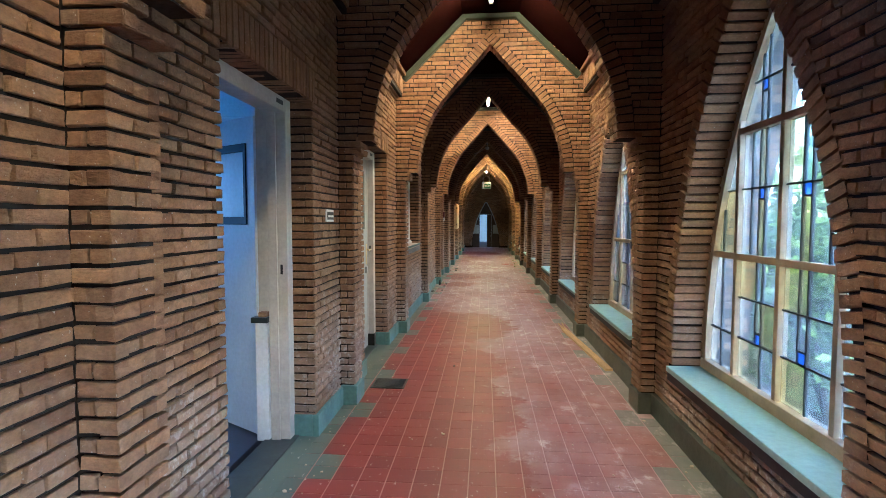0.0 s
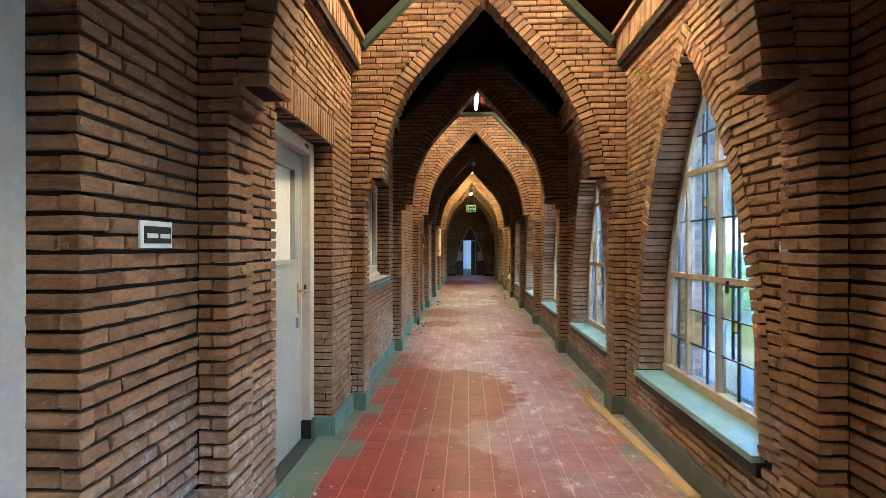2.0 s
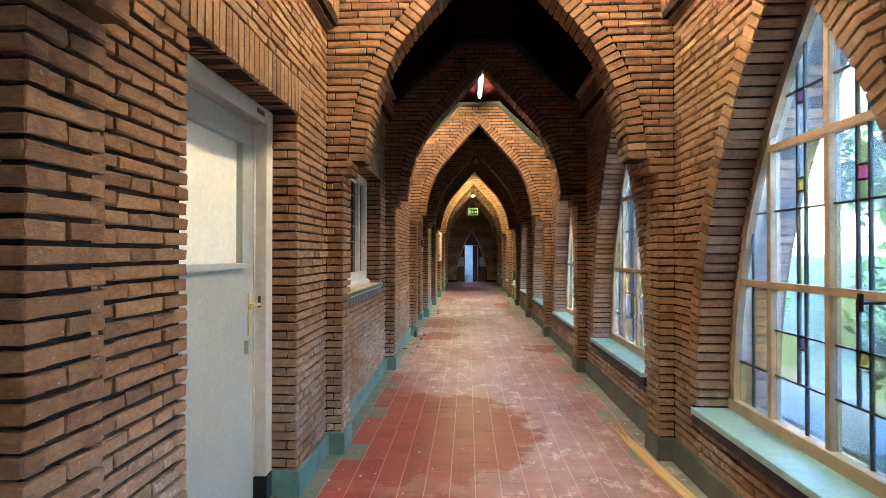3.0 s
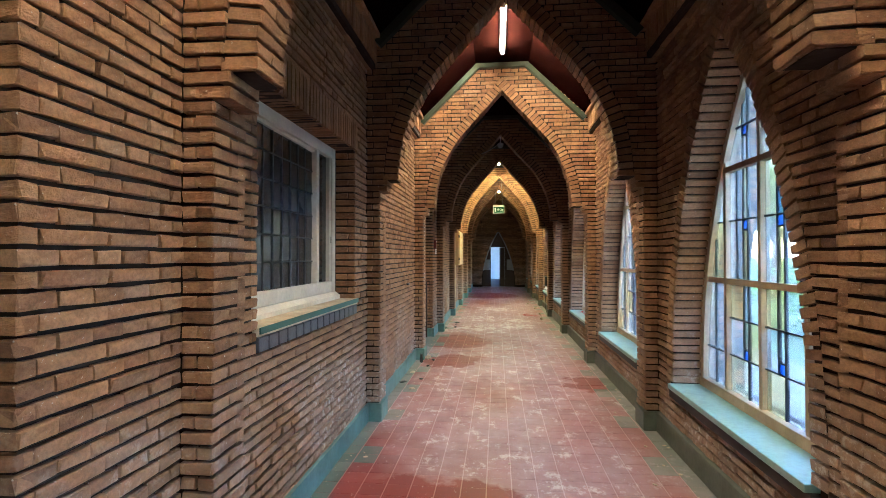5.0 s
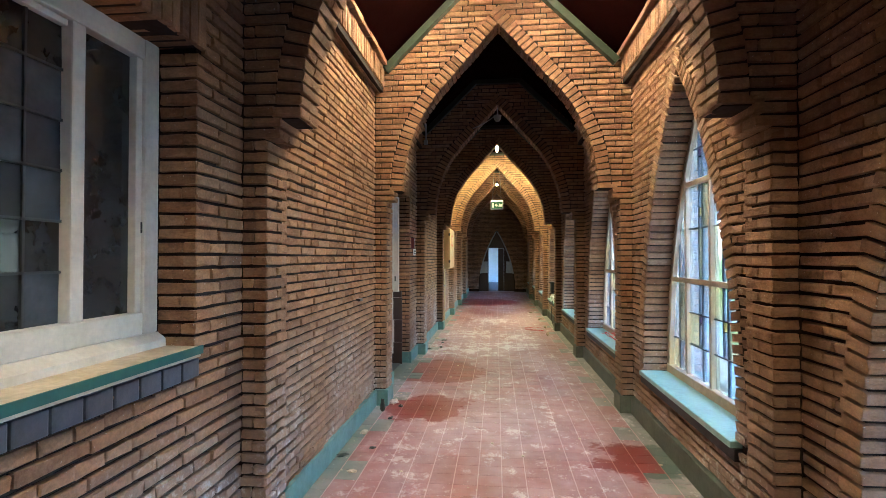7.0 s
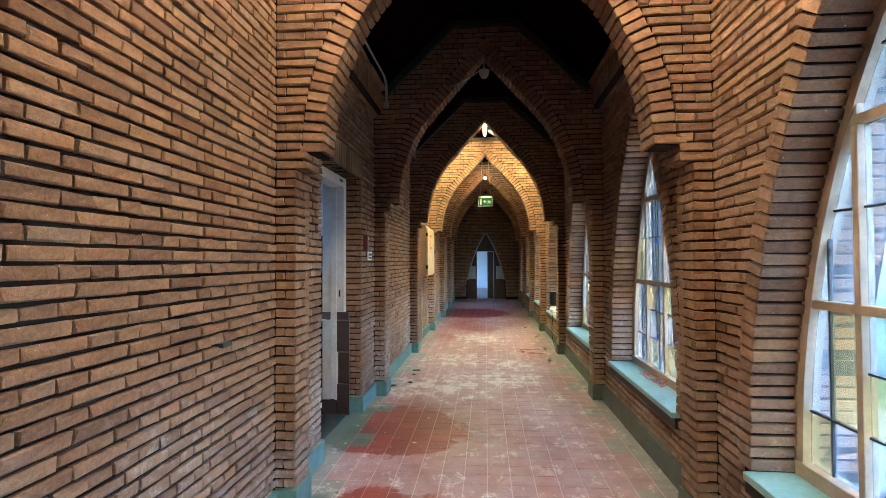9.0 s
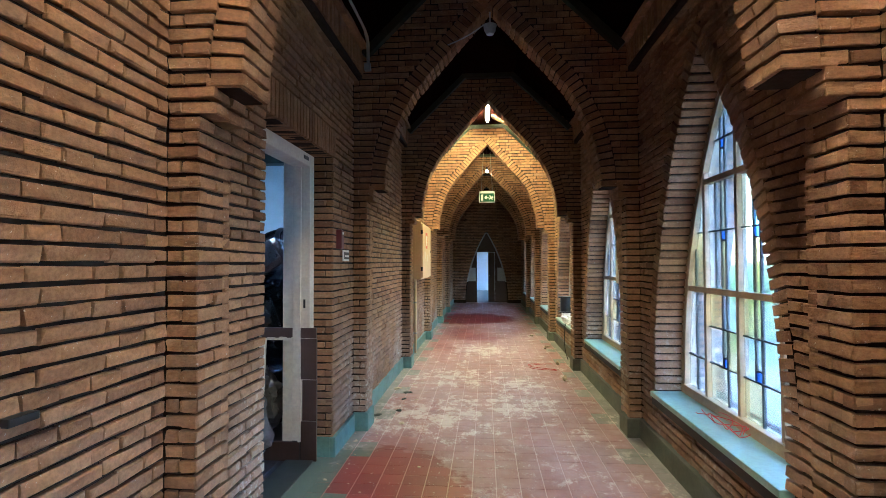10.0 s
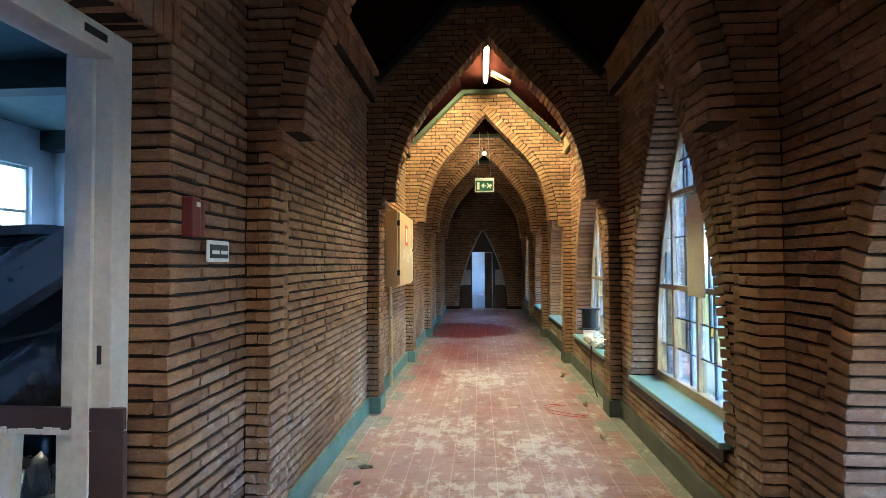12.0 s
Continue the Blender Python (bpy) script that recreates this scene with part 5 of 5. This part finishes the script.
# ---- loose things along the corridor ----
def lath():
    t = thing("wooden_lath", "long raw pine lath with a splintered end on the floor", "plank", at=(1.135, 4.66, 0.0))
    t.matrix_world = pose(1.135, 4.66, 0.002, 0, 0, 4.6)
    part("strip", box((-0.035, 0, 0), (0.035, 1.72, 0.022), None, 0.003), M_PINE, t)
    bm = bmesh.new()
    for i, (x, l, up) in enumerate(((-0.03, 0.25, 0.05), (-0.014, 0.32, 0.02), (0.004, 0.20, 0.07), (0.018, 0.28, 0.012))):
        v = [bm.verts.new(p) for p in ((x, 1.72, 0), (x + 0.014, 1.72, 0), (x + 0.014, 1.72, 0.022), (x, 1.72, 0.022), (x + 0.004, 1.72 + l, up), (x + 0.008, 1.72 + l, up + 0.002))]
        bm.faces.new((v[0], v[1], v[5], v[4]))
        bm.faces.new((v[3], v[4], v[5], v[2]))
        bm.faces.new((v[0], v[4], v[3]))
        bm.faces.new((v[1], v[2], v[5]))
    part("splinters", bm, M_PINE, t)


lath()


def floor_grate():
    t = thing("floor_grate", "dark metal ventilation grate set in the floor", "grate", at=(-0.79, 4.15, 0.002))
    part("rim", box((-0.14, -0.13, 0), (0.14, 0.13, 0.004), None, 0.001), M_BLACK, t)
    for i in range(9):
        part("bar", box((-0.125, -0.118 + i * 0.0275, 0.004), (0.125, -0.106 + i * 0.0275, 0.008)), M_SLATE, t)


floor_grate()


def spool():
    t = thing("cable_spool", "black plastic cable spool standing on the window sill", "spool", at=(XR + 0.06, 17.36, SILL))
    part("flange", cyl((0, 0, 0.13), (0, 0, 0.145), 0.125, seg=32), M_BLACK, t)
    part("core", cyl((0, 0, 0.145), (0, 0, 0.36), 0.088, seg=28), M_BLACK, t)
    part("flange", cyl((0, 0, 0.36), (0, 0, 0.375), 0.125, seg=32), M_BLACK, t)
    part("foot", cyl((0, 0, 0.0), (0, 0, 0.13), 0.07, seg=24), M_WHITE, t)


spool()
for i, (y, z, s) in enumerate(((17.05, 0.0, 0.13), (16.78, 0.0, 0.10), (16.93, 0.0, 0.08))):
    o = obj("crumpled_wrapper", lump(31 + i, (s * 0.8, s * 1.2, s * 0.6), 0.5), M_WHITE, smooth=False)
    o.matrix_world = pose(XR + 0.05, y, SILL + z)
    tagged(o, "crumpled white plastic wrapper on the sill", "wrapper", "sill litter")
t = thing("loose_cable", "dark loose cable hanging from the sill to the floor", "cable")
pts = [(XR - 0.05 - 0.04 * math.sin(s * 2.6), 16.75 - 0.35 * s, 0.46 - 0.45 * s ** 0.8 + 0.005) for s in np.linspace(0, 1, 14)]
part("cable", tube_along(pts, 0.006, 6), M_BLACK, t, smooth=True)


def wire_tangle(name, x, y, z, lab, n, seed, spread, mat):
    t = thing(name, lab, "wire")
    r2 = random.Random(seed)
    for i in range(n):
        ph, w = r2.uniform(0, 6), r2.uniform(0.6, 1.3)
        pts = [(x + spread[0] * math.sin(ph + s * 5 * w), y + spread[1] * (s - 0.5) * w + 0.05 * math.cos(ph + s * 7), z + 0.006 + spread[2] * abs(math.sin(s * 4 + ph))) for s in np.linspace(0, 1, 22)]
        part("wire", tube_along(pts, 0.0025, 5), mat, t, smooth=True)


wire_tangle("red_wire", XR + 0.10, 12.18, SILL, "loose red wire tangled on the turquoise sill", 5, 4, (0.045, 0.42, 0.05), M_WIRE)
wire_tangle("floor_wire", 0.72, 15.9, 0.0, "thin red wire curled on the tiles", 2, 8, (0.16, 0.35, 0.01), M_WIRE)

o = obj("paper_sheet", box((GX - 0.055, 14.47, 1.13), (GX - 0.05, 14.73, 1.80)), M_PAPER)
tagged(o, "pale pinkish paper sheet fixed against the window", "paper")
t = thing("wall_tag", "small white label holder on the brick wall", "tag", at=(XR - 0.012, 3.93, 1.34))
part("holder", box((-0.006, 0, 0), (0, 0.07, 0.05), None, 0.002), M_STEEL, t)
part("label", box((-0.008, 0.005, 0.012), (-0.006, 0.065, 0.032)), M_WHITE, t)
for k in (1,):
    t = thing("window_latch", "black iron window latch on the mullion", "latch", at=(GX - 0.05, win_centre(k) - 0.30, 1.15))
    part("stem", cyl((-0.06, 0, 0), (0.02, 0, 0), 0.007, seg=10), M_BLACK, t)
    part("grip", box((-0.072, -0.009, -0.035), (-0.056, 0.009, 0.035), None, 0.006), M_BLACK, t)
t = thing("wall_nail", "rusty bracket stump sticking out of the brick wall", "bracket", at=(XL, 10.39, 0.996))
part("stump", box((-0.02, -0.05, -0.008), (0.02, 0.03, 0.012), None, 0.003), M_BLACK, t)

# chips of plaster and dirt
r3 = random.Random(77)
bm = bmesh.new()
for i in range(420):
    side = r3.random()
    y = r3.uniform(-1, 20)
    x = XL + 0.03 + abs(r3.gauss(0, 0.18)) if side < 0.45 else XR - 0.04 - abs(r3.gauss(0, 0.10)) if side < 0.6 else r3.uniform(-0.85, 0.95)
    s = r3.choice((0.004, 0.005, 0.006, 0.008, 0.012))
    m = Matrix.Translation((x, y, 0.001)) @ Matrix.Rotation(r3.uniform(0, 6), 4, "Z")
    g = bmesh.ops.create_icosphere(bm, subdivisions=1, radius=s, matrix=m @ Matrix.Diagonal((r3.uniform(0.6, 1.8), 1, 0.5, 1)))
tagged(obj("floor_crumbs", bm, M_DEBRIS), "crumbs of plaster and mortar scattered over the floor", "debris", kind="stuff")
for i, (x, y, a, b_, c) in enumerate(((0.98, 17.5, 0.12, 0.05, 0.03), (0.93, 17.35, 0.05, 0.04, 0.03), (0.95, 16.1, 0.06, 0.05, 0.05), (0.90, 15.2, 0.07, 0.05, 0.06), (0.85, 18.7, 0.16, 0.05, 0.03), (-0.83, 9.9, 0.05, 0.03, 0.015), (-0.86, 9.5, 0.06, 0.04, 0.02), (-0.78, 13.9, 0.05, 0.04, 0.02), (-0.80, 14.3, 0.06, 0.03, 0.015), (-0.90, 11.0, 0.10, 0.06, 0.04), (-0.82, 10.9, 0.05, 0.04, 0.02), (-0.95, 10.75, 0.05, 0.02, 0.11), (-0.97, 10.2, 0.10, 0.05, 0.02), (-1.0, 9.75, 0.09, 0.05, 0.02), (-0.84, 10.55, 0.06, 0.03, 0.02), (-0.93, 14.7, 0.12, 0.05, 0.02), (-0.80, 14.55, 0.10, 0.06, 0.015), (-0.95, 13.75, 0.10, 0.05, 0.02), (-0.70, 13.55, 0.07, 0.05, 0.012), (0.22, 6.9, 0.05, 0.012, 0.01), (-0.28, 4.7, 0.03, 0.015, 0.01))):
    o = obj("rubble_piece", lump(i + 90, (a * 0.5, b_ * 0.55, c * 0.6), 0.5, 2), M_SLATE if x < 0 and i % 3 else M_DEBRIS)
    o.matrix_world = pose(x, y, 0.001, 0, 0, r3.uniform(0, 90))
    tagged(o, "broken piece of pale rubble on the floor", "rubble", "rubble pieces")


# ---- the far end ----
M_GREYPLASTER = plain("grey_plaster", (0.34, 0.35, 0.35), 0.8, vary=0.15, scale=3, bump=0.1)


def end_half(z):
    return max(0.0, 0.68 * (1 - (z / 2.36) ** 2.1))


def far_end():
    bm = bmesh.new()
    zs = list(np.linspace(0, 2.34, 26)) + [2.341, 4.0]
    hole = [(XC - end_half(z), XC + end_half(z)) if z < 2.335 else (XC, XC) for z in zs]
    panel(bm, lambda u, d, z: (u, END + d, z), XL - 0.4, XR + 0.4, zs, hole, 0.3)
    wall = structure("wall_end", bm, M_MORTAR, "dark brick end wall with a pointed doorway", "wall")
    ms = Masonry()
    ms.face((0, END - 0.008, 0), (1, 0, 0), (0, -1, 0), lambda z: [(XL, XC - end_half(z) - 0.03), (XC + end_half(z) + 0.03, XR)] if z < 2.36 else [(XL, XR)], 0.10, 3.8, 0.02, 0)
    ms.link(wall)
    for s in (-1, 1):
        bm = bmesh.new()
        rows = []
        for z in np.linspace(0.7, 2.34, 20):
            h = end_half(z)
            rows.append([bm.verts.new((XC + s * q, y, z)) for q, y in ((h + 0.03, END - 0.012), (max(0, h - 0.015), END - 0.012), (max(0, h - 0.015), END + 0.1), (h + 0.03, END + 0.1))])
        for r, t in zip(rows, rows[1:]):
            for i in range(4):
                bm.faces.new((r[i], r[(i + 1) % 4], t[(i + 1) % 4], t[i]))
        structure("end_arch_trim_%d" % (s + 2), bm, M_GREYPLASTER, "pale plastered edge of the pointed doorway", "trim")
        lo, hi = (XC + s * 0.66, XC + s * 0.36)
        structure("end_panel_%d" % (s + 2), box((min(lo, hi), END + 0.105, 0.72), (max(lo, hi), END + 0.15, 1.17), None, 0.006), M_GREYPLASTER, "pale panel beside the far door", "trim")
    y = END + 0.30
    bm = bmesh.new()
    panel(bm, lambda u, d, z: (u, y + d, z), XL - 0.4, XR + 0.4, [0, 1.70, 1.701, 3.0], [(-0.27, 0.34)] * 2 + [(0.03, 0.03)] * 2, 0.08)
    structure("far_screen", bm, M_BOARD, "dark wooden screen around the far door", "wall")
    d = thing("far_door", "dark door leaf standing half open at the far end", "door", at=(0.33, y + 0.09, 0))
    part("leaf", box((-0.22, 0, 0.01), (0, 0.04, 1.69), None, 0.004), M_BOARD, d)
    part("knob", cyl((-0.19, -0.04, 0.9), (-0.19, 0, 0.9), 0.015, seg=10), M_BRASS, d)
    structure("floor_far", box((-1.8, END - 0.05, -0.2), (1.9, 34, -0.006)), M_DARKFLOOR, "dark shiny floor beyond the far door", "floor")
    structure("wall_far_west", box((-2.0, END + 0.38, 0), (-1.8, 34, 2.8)), M_PLASTER, "white wall of the far room", "wall")
    bm = bmesh.new()
    panel(bm, lambda u, d, z: (1.9 + d, u, z), END + 0.38, 34, [0, 0.8, 0.801, 2.3, 2.301, 2.8], [(31, 31)] * 2 + [(32.6, 33.0)] * 2 + [(31, 31)] * 2, 0.2)
    structure("wall_far_east", bm, M_PLASTER, "white wall of the far room with a window", "wall")
    structure("ceiling_far", box((-2.0, END + 0.3, 2.8), (2.1, 34.2, 3.0)), M_PLASTER, "white ceiling of the far room", "ceiling")
    day = bpy.data.lights.new("sky_light", "AREA")
    day.shape, day.size, day.size_y, day.energy, day.color = "RECTANGLE", 1.5, 0.9, ROOM_DAY * 0.07, (0.09, 0.43, 1.0)
    new("sky_light", day).matrix_world = look((2.15, 32.75, 1.55), (0, 32.75, 1.55))
    structure("wall_far_north", box((-2.0, 34, 0), (2.1, 34.2, 3.0)), M_PLASTER, "white wall at the back of the far room", "wall")


far_end()
y = pier_y(K0)
structure("wall_back", box((XL - 0.4, y - 0.3, 0), (XR + 0.4, y, 4.0)), M_MORTAR, "plain dark wall closing the corridor", "wall")


# ---- the garden outside the windows ----
M_GRASS = plain("lawn_grass", (0.07, 0.10, 0.045), 0.9, vary=0.45, scale=1.2, bump=0.5, fine=30)
M_PATH = plain("grey_paving", (0.13, 0.135, 0.14), 0.8, vary=0.2, scale=2, bump=0.3)
M_BARK = plain("tree_bark", (0.10, 0.075, 0.055), 0.9, vary=0.3, scale=8, bump=0.6)


def leaf_material(name, dark, light):
    m, n, l, b = material(name, 0.55, 0, 0.3)
    r = ramp(n, [(0.0, dark), (0.6, light), (1.0, tuple(c * 1.3 for c in light))])
    l.new(n.new("ShaderNodeNewGeometry").outputs["Random Per Island"], r.inputs[0])
    c = mixed(n, l, r.outputs[0], (0.75, 0.8, 0.7), 0.15, "MULTIPLY")
    l.new(c, b.inputs["Base Color"])
    b.inputs["Transmission Weight"].default_value = 0.0
    b.inputs["Subsurface Weight"].default_value = 0.0
    return m


M_LEAF = leaf_material("shrub_leaves", (0.07, 0.13, 0.025), (0.16, 0.28, 0.06))
M_LEAF_FAR = leaf_material("tree_leaves", (0.05, 0.075, 0.03), (0.11, 0.14, 0.05))
structure("ground", box((-600, -600, -0.6), (600, 600, -0.30)), M_GRASS, "lawn around the building", "ground")
structure("garden_path", box((2.6, 7.0, -0.30), (4.4, 26, -0.285), None, 0.004), M_PATH, "grey paved garden path beside the building", "path")


def leaves(centres, count, spread, size, seed):
    """Many small bent leaves round the given centres, as one mesh."""
    g = np.random.default_rng(seed)
    c = np.array(centres)[g.integers(0, len(centres), count)]
    d = g.normal(0, 1, (count, 3))
    d /= np.linalg.norm(d, axis=1)[:, None]
    p = c + d * spread * g.uniform(0.35, 1.0, (count, 1)) ** 0.6
    u = g.normal(0, 1, (count, 3))
    u /= np.linalg.norm(u, axis=1)[:, None]
    w = np.cross(u, d + g.normal(0, 0.6, (count, 3)))
    w /= np.linalg.norm(w, axis=1)[:, None]
    n = np.cross(u, w)
    L = size * g.uniform(0.6, 1.3, (count, 1))
    v = np.stack([p - u * L, p + w * L * 0.45 + n * L * 0.15, p + u * L, p - w * L * 0.45 + n * L * 0.15], 1)
    me = bpy.data.meshes.new("leaves")
    me.from_pydata([tuple(q) for q in v.reshape(-1, 3)], [], [(4 * i, 4 * i + 1, 4 * i + 2, 4 * i + 3) for i in range(count)])
    return me


def shrub(x, y, h, r, seed, mat, lab):
    t = thing("shrub", lab, "shrub", "garden shrubs", (x, y, -0.30))
    g = random.Random(seed)
    bm = bmesh.new()
    tips = []
    for i in range(11):
        a = g.uniform(0, 6.28)
        tip = Vector((math.cos(a) * r * g.uniform(0.2, 0.9), math.sin(a) * r * g.uniform(0.2, 0.9), h * g.uniform(0.35, 0.95)))
        cyl_into(bm, (0, 0, 0), tip * 0.55 + Vector((0, 0, 0.1)), 0.025, 0.015, 6)
        cyl_into(bm, tip * 0.55 + Vector((0, 0, 0.1)), tip, 0.015, 0.006, 6)
        tips.append(tuple(tip))
        tips.append(tuple(tip * 0.7))
    part("branches", bm, M_BARK, t)
    me = leaves(tips, 2600, r * 0.45, 0.055, seed)
    me.materials.append(mat)
    o = new("crown", me)
    o.parent = t


for i, (x, y, h, r) in enumerate(((2.75, 4.2, 2.3, 0.8), (3.1, 5.3, 2.6, 0.9), (2.7, 3.1, 2.0, 0.7), (3.4, 6.3, 2.0, 0.8), (2.6, 4.9, 1.3, 0.6), (6.6, 10.5, 1.6, 1.1), (6.2, 14.5, 1.4, 1.1), (6.4, 19.5, 1.7, 1.1), (7.5, 24.5, 1.7, 1.2))):
    shrub(x, y, h, r, 10 + i, M_LEAF, "green leafy shrub growing on the lawn")


def tree(x, y, h, seed):
    t = thing("tree", "broad leafy tree standing on the far lawn", "tree", "garden trees", (x, y, -0.30))
    g = random.Random(seed)
    bm = bmesh.new()
    cyl_into(bm, (0, 0, 0), (0.1, 0, h * 0.42), 0.22, 0.15, 10)
    tips = []
    for i in range(14):
        a = i * 2.4 + g.uniform(-0.3, 0.3)
        z0 = h * g.uniform(0.28, 0.45)
        tip = Vector((math.cos(a) * h * g.uniform(0.15, 0.36), math.sin(a) * h * g.uniform(0.15, 0.36), h * g.uniform(0.5, 0.95)))
        cyl_into(bm, (0.08, 0, z0), tip, 0.08, 0.02, 6)
        tips.append(tuple(tip))
        tips.append(tuple(tip * 0.8 + Vector((0, 0, h * 0.1))))
    part("trunk", bm, M_BARK, t)
    me = leaves(tips, 3000, h * 0.14, 0.16, seed)
    me.materials.append(M_LEAF_FAR)
    o = new("crown", me)
    o.parent = t


for i, (x, y, h) in enumerate(((9.5, 9, 5.5), (12, 17, 6.5), (10.5, 25, 6), (14, 33, 7.5), (11, 40, 7), (17, 22, 8), (27, 17, 6), (29, 34, 8), (-18, 4, 7), (-20, 16, 7))):
    tree(x, y, h, 60 + i)


# ---- single bricks of the nearest walls ----
def single_bricks():
    kinds = {}
    for parent, bricks in SINGLES:
        for c, (u, v, n), (lu, lv, d) in bricks:
            base = 0.2046 if lu > 0.15 else 0.0986
            key = (base, int(rng.integers(0, 6)))
            if key not in kinds:
                ms = Masonry()
                ms.add(Vector((0, 0, 0)), Vector((1, 0, 0)), Vector((0, 1, 0)), Vector((0, 0, 1)), base, COURSE - JOINT, d)
                me = ms.mesh("brick", 0.004, 0.0022)
                me.materials.append(M_BRICK_OB)
                kinds[key] = me
            ob = new("brick", kinds[key])
            rot = Matrix((u, v, n)).transposed().to_4x4()
            ob.parent = parent
            ob.matrix_basis = Matrix.Translation(c) @ rot @ Matrix.Diagonal((lu / base, 1, 1, 1))


single_bricks()
